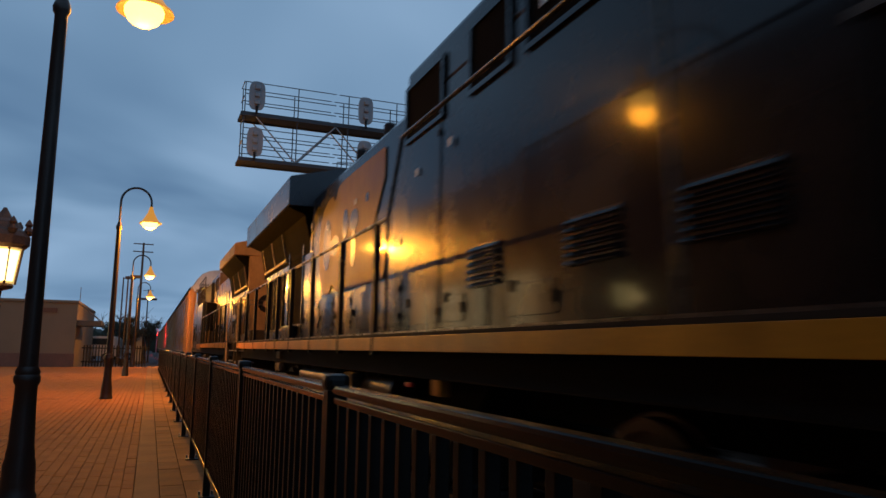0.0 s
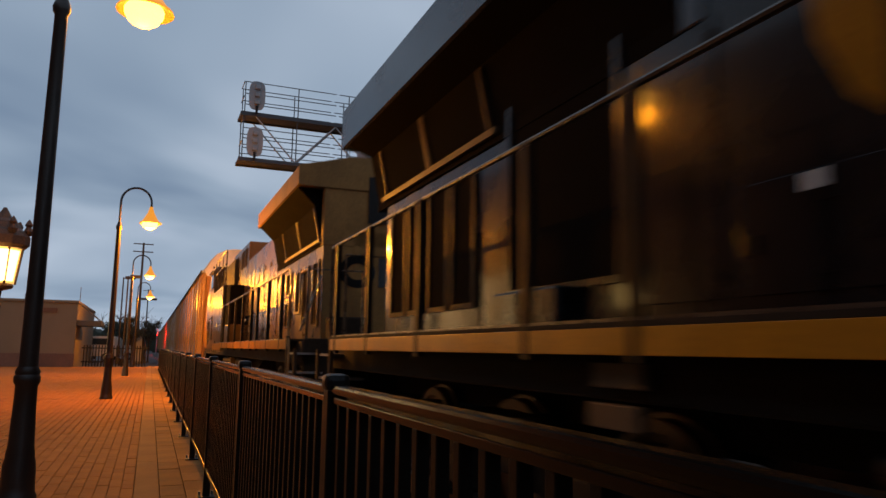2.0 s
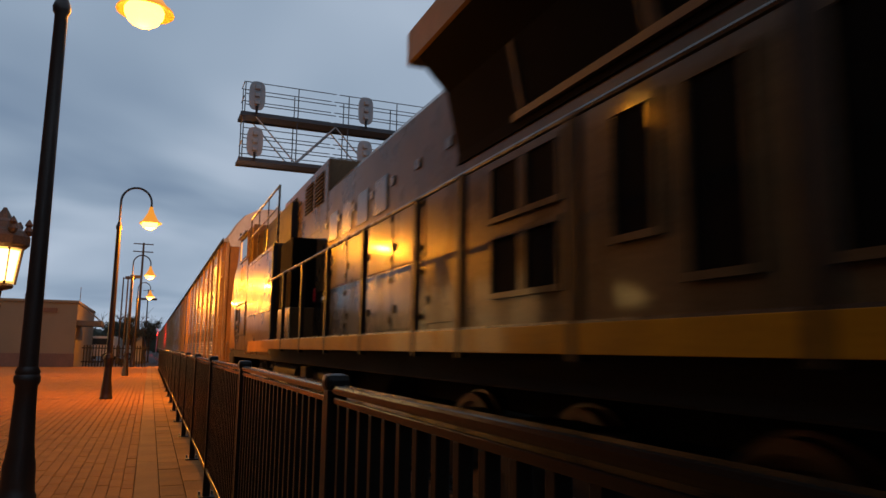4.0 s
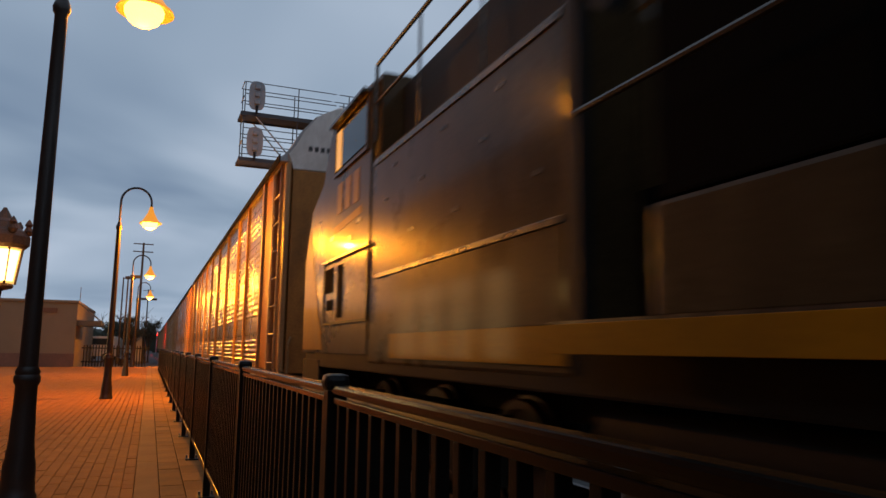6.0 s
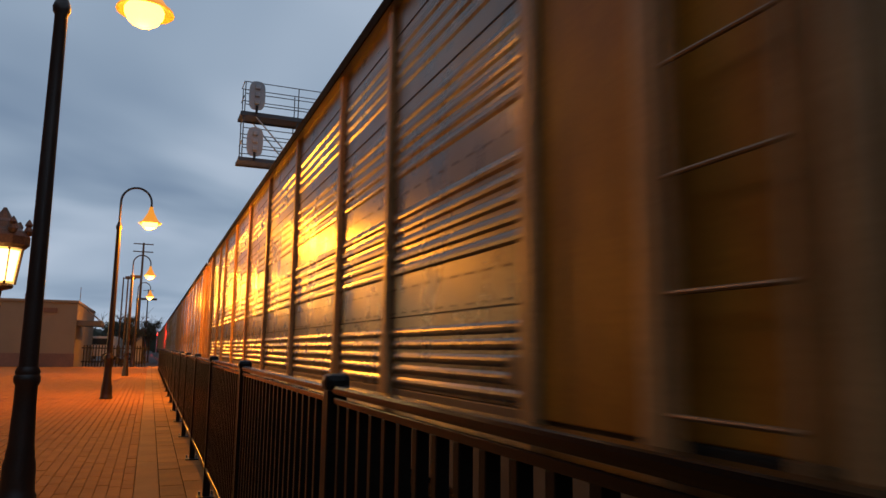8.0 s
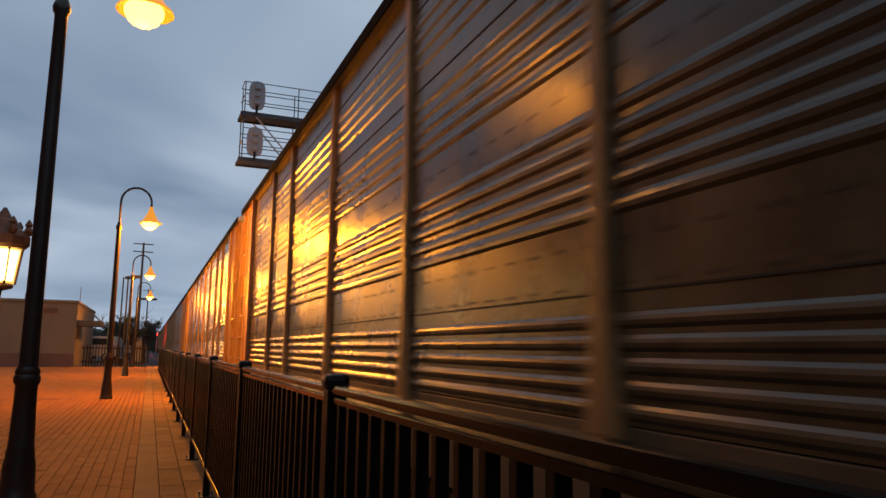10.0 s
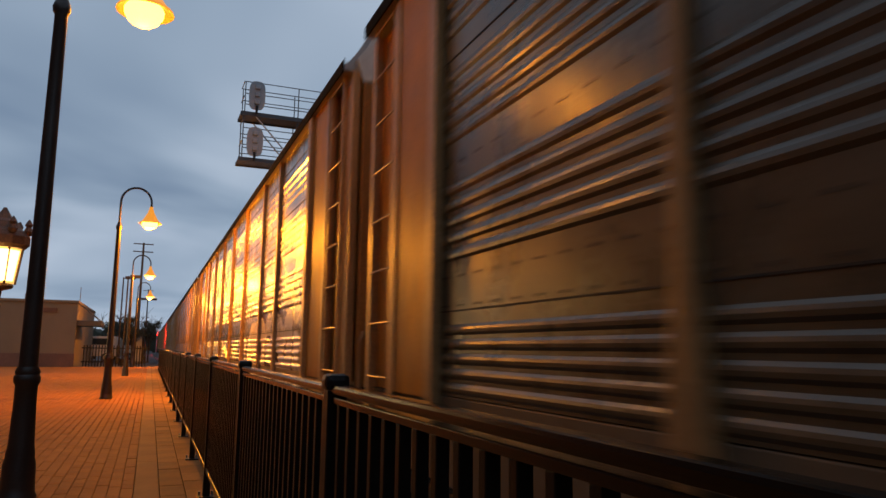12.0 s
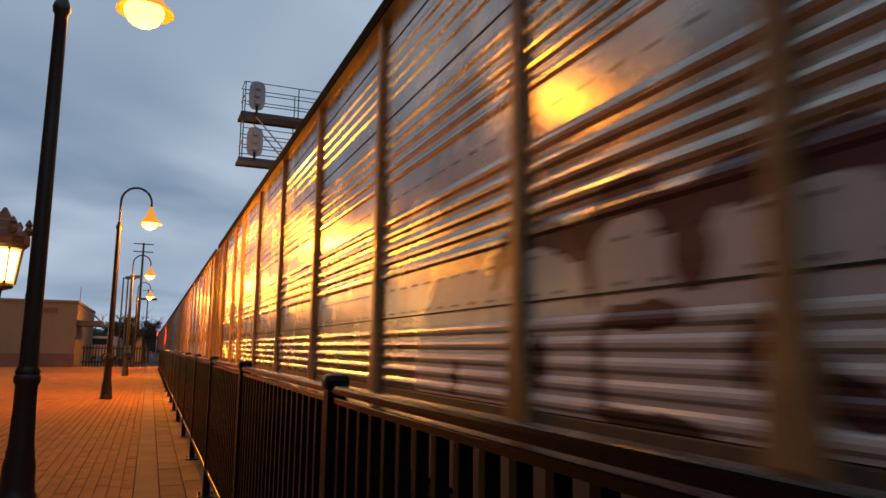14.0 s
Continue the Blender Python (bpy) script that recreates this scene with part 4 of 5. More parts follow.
def blue_loco():
    """The leading unit: dark blue, its long hood trailing."""
    base = -2.2
    v = thing("diesel_locomotive", "dark blue diesel locomotive with gold markings and overhanging radiators", "locomotive", "locomotives")
    def S(s):
        return s - base
    underframe(v, 0.0, S(20.25), M["stripe"], S(-1.9), S(19.55), 1.575, M["tank"])
    bm = bmesh.new()
    prism(bm, hood_section(4.53), S(2.0), S(19.35))
    hood = part("hood", bm, M["navy"], v, "dark blue engine hood")
    wing = radiator_wing(v, S(13.5), S(19.95), M["wing_blue"], 4.16, S(16.2), S(19.3))
    wide_cab(v, 0.05, -1, M["navy"], M["navy"])
    boxed("exhaust_stack", (-0.5, 0.5, S(9.6), S(10.9), 4.55, 4.86), M["roof_dark"], v, b=0.04)
    boxed("intake_housing", (-0.975, 0.975, S(2.4), S(8.15), 4.30, 4.86), M["navy"], v, b=0.06)
    for k in range(3):
        bm = bmesh.new()
        lathe(bm, [(0.10, 4.60), (0.10, 4.78), (0.06, 4.82)], (-0.62, S(8.4 + k * 1.55), 0), 12)
        part("roof_fitting", bm, M["roof_dark"], v)
    for s in (-1, 1):
        # broad intake screens high on the hood
        for a, b in ((6.92, 8.05), (5.35, 6.15), (3.4, 5.0)):
            dark_screen(v, s, S(a), S(b), 3.98, 4.60, M["navy"], 0.985)
        vent(v, s, HOOD + 0.004, S(5.55), S(6.2), 2.03, 2.43, 6, M["navy"])
        vent(v, s, HOOD + 0.004, S(3.8), S(4.45), 2.06, 2.42, 6, M["navy"])
        vent(v, s, HOOD + 0.004, S(2.5), S(3.2), 2.06, 2.42, 6, M["navy"])
        for a, b in ((6.95, 8.0), (8.2, 9.3), (9.35, 10.45), (10.5, 11.6), (11.65, 12.7), (12.75, 13.35)):
            door(v, s, S(a), S(b), 1.74, 2.30 if a > 8.1 else 3.9, M["navy"])
        for a, b in ((4.6, 5.4), (6.3, 6.85)):
            door(v, s, S(a), S(b), 1.74, 2.0, M["navy"])
        # radiator end: tall narrow screens and the equipment door
        for k in range(4):
            a = 16.62 + k * 0.66
            dark_screen(v, s, S(a), S(a + 0.46), 1.90, 3.12, M["stanchion"], HOOD + 0.004)
        dark_screen(v, s, S(14.35), S(15.85), 1.95, 3.55, M["navy"], HOOD + 0.004)
        door(v, s, S(13.45), S(14.25), 1.74, 3.3, M["navy"])
        boxed("filter_box", (min(s * HOOD, s * 1.14), max(s * HOOD, s * 1.14), S(14.9), S(15.9), DECK, 1.92), M["navy"], v, b=0.02)
        for a, z0, z1 in ((13.45, 1.27, 1.40), (13.50, 1.06, 1.19)):
            boxed("sill_bracket", (s * 1.50 - 0.03, s * 1.50 + 0.03, S(a), S(a) + 0.42, z0, z1), M["rack_sill"], v, "dull bracket plate", 0.01)
        boxed("drain_valve", (s * 1.40 - 0.05, s * 1.40 + 0.05, S(5.75), S(5.95), 1.06, 1.24), M["rack_tan"], v, "tan drain valve", 0.02)
        boxed("cutoff_handle", (s * 1.46 - 0.02, s * 1.46 + 0.02, S(6.42), S(6.56), 1.11, 1.15), M["mark_red"], v, "red cut-off handle", 0.006)
        # painted emblem as plain gold shapes
        bm = bmesh.new()
        x = s * (HOOD + 0.020)
        field = [(12.86, 3.30), (12.80, 3.66), (12.58, 3.90), (12.25, 4.03), (11.90, 4.05), (11.72, 3.92), (11.50, 4.12), (11.30, 4.17), (10.60, 4.17), (8.93, 4.15), (8.93, 3.74), (9.47, 3.12), (8.84, 2.66), (8.93, 2.37),
                 (11.40, 2.37), (11.66, 2.46), (11.80, 2.52), (12.05, 2.38), (12.38, 2.38), (12.64, 2.58), (12.80, 2.90)]
        plate_mark(bm, x, [(S(a), z) for a, z in field], s)
        field_plate = part("emblem_field", bm, M["gold"], v, "broad gold painted emblem field")
        # dark gaps within the emblem, as plain rounded patches
        for cy, cz, ry, rz in ((12.22, 3.24, 0.30, 0.45), (11.66, 3.16, 0.32, 0.17), (11.02, 2.88, 0.15, 0.24), (10.98, 3.42, 0.17, 0.24), (10.46, 3.40, 0.27, 0.17), (10.46, 2.98, 0.16, 0.30), (9.75, 3.62, 0.08, 0.07)):
            bm = bmesh.new()
            plate_mark(bm, x + s * 0.006, [(S(cy + ry * math.cos(k * math.pi / 10)), cz + rz * math.sin(k * math.pi / 10)) for k in range(20)], s)
            part("emblem_gap", bm, M["navy"], field_plate)
        for a, z, w in ((7.6, 3.45, 0.1), (12.1, 3.5, 0.13), (10.3, 3.62, 0.13), (8.3, 2.72, 0.16), (6.6, 3.55, 0.12), (12.8, 2.2, 0.14), (13.5, 3.75, 0.12), (4.6, 4.2, 0.2)):
            boxed("notice_plate", (s * (HOOD + 0.035) - 0.004, s * (HOOD + 0.035) + 0.004, S(a), S(a) + w * 0.7, z, z + 0.085), M["mark_white"], v, "small white notice plate")
        for a in (8.0, 11.2, 14.5, 17.8):
            boxed("reflector", (s * (SILL + 0.016) - 0.004, s * (SILL + 0.016) + 0.004, S(a), S(a) + 0.32, 1.52, 1.58), M["mark_white"], v)
        railing(v, S(6.77), S(19.65), 2.76, [S(k) for k in (7.13, 8.6, 10.3, 11.95, 13.35, 14.42, 16.35, 17.9, 19.3)], s)
        bm = bmesh.new()
        tube(bm, [(s * SILL, S(6.77), 2.76), (s * SILL, S(6.37), 3.49), (s * SILL, S(2.6), 3.49), (s * SILL, S(2.5), 1.5)], 0.021, 8)
        part("upper_handrail", bm, M["handrail"], v)
        steps(v, S(19.55), 1, s)
    for s in (-1, 1):
        bm = bmesh.new()
        tube(bm, [(s * 1.3, S(20.2), 1.6), (s * 1.3, S(20.2), 2.75), (s * 0.45, S(20.2), 2.75), (s * 0.45, S(20.2), 1.6)], 0.02, 8)
        part("end_rail", bm, M["handrail"], v)
    return v, base


def grey_loco():
    """The second unit: weathered grey with a dark blue band, running hood first."""
    base = 22.15
    v = thing("diesel_locomotive", "weathered grey diesel locomotive with dark blue band and gold sill", "locomotive", "locomotives")
    def S(s):
        return s - base
    underframe(v, 0.0, S(44.75), M["gold"], S(22.75), S(36.8))
    bm = bmesh.new()
    prism(bm, hood_section(4.44), S(23.15), S(41.2))
    part("hood", bm, M["grey"], v, "weathered grey engine hood")
    radiator_wing(v, S(23.1), S(28.35), M["grey_matt"], 4.35, S(23.35), S(26.75))
    wide_cab(v, S(44.95), 1, M["grey"], M["gold"])
    # full-width body behind the cab, with its open gallery above
    boxed("wide_body", (-CABW, CABW, S(36.85), S(41.12), 1.30, 3.64), M["grey"], v, "full-width lower body side", 0.03)
    boxed("gallery_floor", (-CABW + 0.02, CABW - 0.02, S(36.9), S(41.1), 3.643, 3.66), M["roof_dark"], v)
    boxed("gallery_back", (-1.12, 1.12, S(36.9), S(41.1), 3.66, 4.60), M["roof_dark"], v, b=0.03)
    boxed("inverter_hood", (-0.99, 0.99, S(34.0), S(38.6), 3.6, 4.86), M["grey"], v, b=0.05)
    boxed("exhaust_stack", (-0.5, 0.5, S(31.0), S(33.6), 4.42, 4.72), M["roof_dark"], v, b=0.04)
    for s in (-1, 1):
        bm = bmesh.new()
        box(bm, s * HOOD - 0.012, s * HOOD + 0.006, S(29.0), S(36.8), DECK + 0.005, 2.45)
        part("blue_band", bm, M["navy"], v, "dark blue painted band")
        bm = bmesh.new()
        box(bm, s * (CABW + 0.004) - 0.02, s * (CABW + 0.004) + 0.02, S(36.95), S(40.85), 2.23, 2.28, 0.006)
        box(bm, s * (CABW + 0.004) - 0.012, s * (CABW + 0.004) + 0.012, S(36.95), S(41.0), 3.55, 3.60, 0.004)
        part("body_seam", bm, M["handrail"], v)
        bm = bmesh.new()
        box(bm, s * CABW - 0.012, s * CABW + 0.005, S(36.9), S(40.3), 1.62, 2.225)
        part("body_band", bm, M["grey"], v)
        bm = bmesh.new()
        box(bm, s * CABW - 0.012, s * CABW + 0.006, S(36.9), S(40.3), 1.37, 1.615)
        part("body_stripe", bm, M["gold"], v, "gold painted stripe")
        for k in range(9):
            yb = 37.2 + (k * 0.83) % 3.6
            zb = (2.6, 3.05, 3.38)[k % 3]
            boxed("bolt_plate", (s * (CABW + 0.004) - 0.006, s * (CABW + 0.004) + 0.006, S(yb), S(yb) + 0.07, zb, zb + 0.035), M["handrail"], v)
        # near-black box put in for a dark opening, above a battery box on the walkway
        boxed("cabinet", (min(s * HOOD, s * 1.43), max(s * HOOD, s * 1.43), S(34.85), S(36.1), 2.22, 3.5), M["screen"], v, "near-black box standing in for a dark opening", 0.02)
        boxed("battery_box", (min(s * HOOD, s * 1.44), max(s * HOOD, s * 1.44), S(34.83), S(36.15), DECK, 2.21), M["grey"], v, "grey battery box on the walkway", 0.03)
        for a, b in ((34.4, 35.1), (35.35, 36.0), (37.0, 37.6), (37.75, 38.35)):
            vent(v, s, 0.992, S(a), S(b), 4.12, 4.70, 8, M["grey"])
        boxed("corner_column", (min(s * 1.40, s * 1.49), max(s * 1.40, s * 1.49), S(36.72), S(36.86), 1.5, 3.64), M["roof_dark"], v, b=0.01)
        # gallery rails
        bm = bmesh.new()
        tube(bm, [(s * 1.42, S(41.2), 3.9), (s * 1.42, S(41.2), 4.86), (s * 1.42, S(36.7), 4.86), (s * 1.42, S(36.7), 3.6)], 0.024, 8)
        rail = part("gallery_rail", bm, M["handrail"], v)
        for y in (38.2, 39.7):
            bm = bmesh.new()
            rod(bm, (s * 1.42, S(y), 3.6), (s * 1.42, S(y), 4.86), 0.016, seg=8)
            part("stanchion", bm, M["handrail"], rail)
        bm = bmesh.new()
        rod(bm, (s * 1.42, S(41.2), 4.38), (s * 1.42, S(36.7), 4.42), 0.018, seg=8)
        part("mid_rail", bm, M["handrail"], rail)
        # hood doors, screens and small fittings
        for a, b in ((28.0, 29.0), (29.05, 30.15), (30.2, 31.3), (31.35, 32.45), (32.5, 33.6), (33.65, 34.7)):
            if a < 29:
                door(v, s, S(a), S(b), 1.74, 3.2, M["grey"], HOOD + 0.006)
            else:
                door(v, s, S(a), S(b), 2.47, 3.2, M["grey"], HOOD + 0.006)
                door(v, s, S(a), S(b), 1.70, 2.43, M["navy"], HOOD + 0.006)
        for a, b, z0, z1 in ((26.2, 26.7, 2.62, 3.06), (26.82, 27.32, 2.62, 3.06), (26.2, 26.7, 1.95, 2.42), (26.82, 27.32, 1.95, 2.42), (24.35, 24.8, 1.9, 3.0), (25.1, 25.5, 2.2, 3.0), (23.4, 23.85, 1.9, 3.02)):
            dark_screen(v, s, S(a), S(b), z0, z1, M["grey"], HOOD + 0.004)
        for k in range(7):
            boxed("lifting_lug", (s * (HOOD + 0.012) - 0.012, s * (HOOD + 0.012) + 0.012, S(28.3 + k * 0.95), S(28.45 + k * 0.95), 3.55, 3.66), M["handrail"], v)
        for a in (30.5, 31.4, 32.3, 33.2):
            boxed("faded_block", (s * (HOOD + 0.016) - 0.004, s * (HOOD + 0.016) + 0.004, S(a), S(a) + 0.55, 3.28, 3.75), M["wing_blue"], v, "faded blue emblem block")
        railing(v, S(23.3), S(36.55), 2.78, [S(k) for k in (23.45, 25.0, 26.56, 27.55, 29.26, 31.0, 32.7, 34.4)], s, False)
        # bent grab rails down the corner steps
        for x, d in ((SILL, 0.0), (SILL - 0.28, 0.12)):
            bm = bmesh.new()
            tube(bm, [(s * x, S(23.3 - d), 2.78), (s * x, S(22.85 - d), 2.80), (s * x, S(22.60 - d), 2.70), (s * x, S(22.55 - d), 2.48), (s * x, S(22.74 - d), 2.05), (s * x, S(22.72 - d), 1.72), (s * x, S(22.58 - d), 1.40), (s * x, S(22.58 - d), 0.62)], 0.022, 8)
            part("grab_rail", bm, M["grab"], v, "bent grab rail with lamplight painted in as tan", True)
        steps(v, S(22.7), -1, s)
        bm = bmesh.new()
        box(bm, s * (SILL + 0.017) - 0.004, s * (SILL + 0.017) + 0.004, S(33.2), S(33.55), 1.52, 1.58)
        box(bm, s * (HOOD + 0.03) - 0.004, s * (HOOD + 0.03) + 0.004, S(33.9), S(34.1), 2.3, 2.36)
        part("reflector", bm, M["mark_white"], v)
        bm = bmesh.new()
        box(bm, s * (HOOD + 0.03) - 0.004, s * (HOOD + 0.03) + 0.004, S(34.72), S(34.83), 2.3, 2.55)
        part("red_placard", bm, M["mark_red"], v)
    # hood end towards the front of the train: door, emblem, sand box, brake wheel
    e = S(23.15)
    # sheet over the grey hood end, coloured as if lit by the near lamp
    boxed("end_sheet", (-0.97, 0.97, e - 0.012, e - 0.001, DECK, 3.30), M["grey_matt"], v, "grey hood end sheet with lamplight painted in as tan", 0.004)
    boxed("end_door", (-0.42, 0.25, e - 0.02, e + 0.02, 1.70, 3.6), M["grey_matt"], v, b=0.008)
    boxed("headlight_panel", (-0.18, 0.22, S(23.1) - 0.02, S(23.1) + 0.02, 3.75, 4.62), M["roof_dark"], v, b=0.01)
    bm = bmesh.new()
    for k in range(24):
        a0, a1 = radians(k * 15), radians((k + 1) * 15)
        q = [(-0.35 + 0.34 * math.cos(a0), 2.85 + 0.30 * math.sin(a0)), (-0.35 + 0.34 * math.cos(a1), 2.85 + 0.30 * math.sin(a1)), (-0.35 + 0.18 * math.cos(a1), 2.85 + 0.15 * math.sin(a1)), (-0.35 + 0.18 * math.cos(a0), 2.85 + 0.15 * math.sin(a0))]
        f = [bm.verts.new((x, e - 0.026, z)) for x, z in q]
        g = [bm.verts.new((x, e - 0.020, z)) for x, z in q]
        bm.faces.new(f)
        for i in range(4):
            bm.faces.new((f[i], f[(i + 1) % 4], g[(i + 1) % 4], g[i]))
    bmesh.ops.remove_doubles(bm, verts=bm.verts, dist=0.001)
    part("emblem_ring", bm, M["navy"], v, "faded dark blue ring")
    bm = bmesh.new()
    box(bm, 0.05, 0.30, e - 0.028, e - 0.022, 2.58, 3.12)
    part("emblem_block", bm, M["navy"], v, "faded dark blue block")
    boxed("sand_filler", (-0.95, -0.25, S(22.5), S(22.9), DECK, 2.0), M["black"], v, b=0.03)
    bm = bmesh.new()
    lathe(bm, [(0.06, -0.02), (0.06, 0.03), (0.03, 0.05)], (0, 0, 0), 14)
    o = part("ditch_light", bm, M["headlight"], v, "small lit white lamp")
    o.matrix_basis = pose(0.48, e - 0.05, 1.98, 90, 0, 0)
    for s in (-1, 1):
        bm = bmesh.new()
        tube(bm, [(s * 1.42, S(22.2), 1.6), (s * 1.42, S(22.2), 2.75), (s * 0.5, S(22.2), 2.75), (s * 0.5, S(22.2), 1.6)], 0.02, 8)
        part("end_rail", bm, M["handrail"], v)
        bm = bmesh.new()
        tube(bm, [(s * 1.0, S(23.1), 2.75), (s * 1.45, S(22.6), 1.75)], 0.018, 8)
        part("sloping_rail", bm, M["handrail"], v)
    bm = bmesh.new()
    tube(bm, [(0.5, S(22.1), 1.1), (0.55, S(21.6), 0.6), (0.5, S(21.2), 0.9)], 0.03, 8)
    tube(bm, [(-0.5, S(22.1), 1.1), (-0.55, S(21.6), 0.55), (-0.5, S(21.2), 0.9)], 0.03, 8)
    part("brake_hose", bm, M["black"], v)
    return v, base


TRAIN += [blue_loco(), grey_loco()]


# ---- unseen light-blocking walls behind and beside the camera, with lit station windows ----
def sky_block_walls():
    # both walls are added out of view to keep sky light off the train
    bm = bmesh.new()
    box(bm, -6.8, -6.5, -30, 34.0, -0.06, 8.2)
    tagged(part("wall_west", bm, M["wall_brick"]), "unseen dark brick wall added beside the platform to block sky light", "wall", kind="structure")
    bm = bmesh.new()
    box(bm, -6.5, 0.3, -14.3, -14.0, -0.06, 9.0)
    tagged(part("wall_south", bm, M["wall_brick"]), "unseen dark brick wall added behind the camera to block sky light", "wall", kind="structure")


def station_window(y0, y1):
    """A tall window in the added west wall, lit from inside, with its frame and bars."""
    w = tagged(new("window_1"), "tall lit station window with dark bars", "window", "station windows", "structure")
    boxed("pane", (-6.50, -6.48, y0, y1, 0.9, 4.0), M["station_lit"], w, "glowing warm pane")
    for z in (0.82, 4.0):
        boxed("window_frame", (-6.50, -6.42, y0 - 0.08, y1 + 0.08, z, z + 0.08), M["roof_dark"], w)
    for k in range(4):
        y = y0 - 0.04 + k * (y1 - y0) / 3
        boxed("mullion", (-6.48, -6.44, y, y + 0.08, 0.9, 4.0), M["roof_dark"], w)
    boxed("glazing_bar", (-6.48, -6.45, y0, y1, 3.0, 3.06), M["roof_dark"], w)


sky_block_walls()
for q in (21.2, 24.4, 27.6, 30.8):
    station_window(q, q + 2.0)


# ---- signal gantry over the tracks ----
def signal_gantry():
    Y = 26.0
    g = thing("signal_gantry", "grey steel railway signal bridge with two railed galleries", "signal bridge", "", pose(0, Y, 0))
    x0, x1 = 2.45, 20.0
    for z in (7.86, 9.52):
        bm = bmesh.new()
        box(bm, x0, x1, -0.42, 0.42, z - 0.06, z)
        part("deck", bm, M["gantry"], g)
        for y in (-0.45, 0.45):
            bm = bmesh.new()
            box(bm, x0, x1, y - 0.035, y + 0.035, z - 0.10, z + 0.03)
            part("chord", bm, M["gantry"], g)
    # front and back lattice between the chords
    for y in (-0.42, 0.42):
        x, k = 3.0, 0
        while x < x1 - 1:
            bm = bmesh.new()
            rod(bm, (x, y, 7.88 if k % 2 else 9.42), (x + 1.45, y, 9.42 if k % 2 else 7.88), 0.028, seg=6)
            part("brace", bm, M["galv"], g)
            x += 1.45
            k += 1
    for y in (-0.42, 0.42):
        for i in range(10):
            x = x0 + 0.12 + i * 1.9
            bm = bmesh.new()
            rod(bm, (x, y, 7.86), (x, y, 9.42), 0.022, seg=6)
            part("upright", bm, M["gantry"], g)
            bm = bmesh.new()
            rod(bm, (x + 0.02, y, 9.52), (x + 0.02, y, 10.69), 0.02, seg=6)
            part("rail_post", bm, M["gantry"], g)
        for z in (8.25, 8.6, 8.98, 9.85, 10.25, 10.69):
            bm = bmesh.new()
            a = x0 + 0.12
            for p, q in ((a, 5.9), (6.02, 9.6), (9.75, x1)):
                rod(bm, (p, y, z), (q, y, z), 0.017, seg=6)
            part("guard_rail", bm, M["gantry"], g)
    for x in (x0 + 0.1,):
        for z in (8.5, 9.3, 10.15, 10.69):
            bm = bmesh.new()
            rod(bm, (x, -0.42, z), (x, 0.42, z), 0.018, seg=6)
            part("end_rail", bm, M["gantry"], g)
    for x, z in ((2.98, 10.15), (2.98, 8.45), (7.0, 10.15), (7.0, 8.45), (11.05, 10.15)):
        bm = bmesh.new()
        w, h, t = 0.285, 0.53, 0.05
        pts = []
        for k in range(20):
            a = 2 * math.pi * k / 20
            pts.append((x + w * math.copysign(abs(math.cos(a)) ** 0.6, math.cos(a)), z + h * math.copysign(abs(math.sin(a)) ** 0.6, math.sin(a))))
        prism(bm, pts, -0.62, -0.62 + t)
        head = part("signal_head", bm, M["signal_back"], g, "rounded aluminium signal backboard seen from behind")
        bm = bmesh.new()
        for k, dz in enumerate((0.28, 0.0, -0.28)):
            box(bm, x - 0.09, x + 0.09, -0.72, -0.62, z + dz - 0.07, z + dz + 0.09, 0.03)
        part("lamp_housing", bm, M["signal_back"], head)
        bm = bmesh.new()
        rod(bm, (x, -0.66, z - 0.7), (x, -0.66, z - 0.4), 0.045, seg=8)
        part("mount", bm, M["roof_dark"], head)
    for y in (-0.5, 0.5):
        for x in (19.3, 20.1):
            bm = bmesh.new()
            rod(bm, (x, y, -0.55), (x, y, 9.5), 0.07, seg=8)
            part("tower_leg", bm, M["gantry"], g)
    for k in range(8):
        bm = bmesh.new()
        rod(bm, (19.3, -0.5, 0.2 + k * 1.1), (20.1, -0.5, 0.2 + (k + 1) * 1.1), 0.03, seg=6)
        part("tower_brace", bm, M["gantry"], g)


signal_gantry()


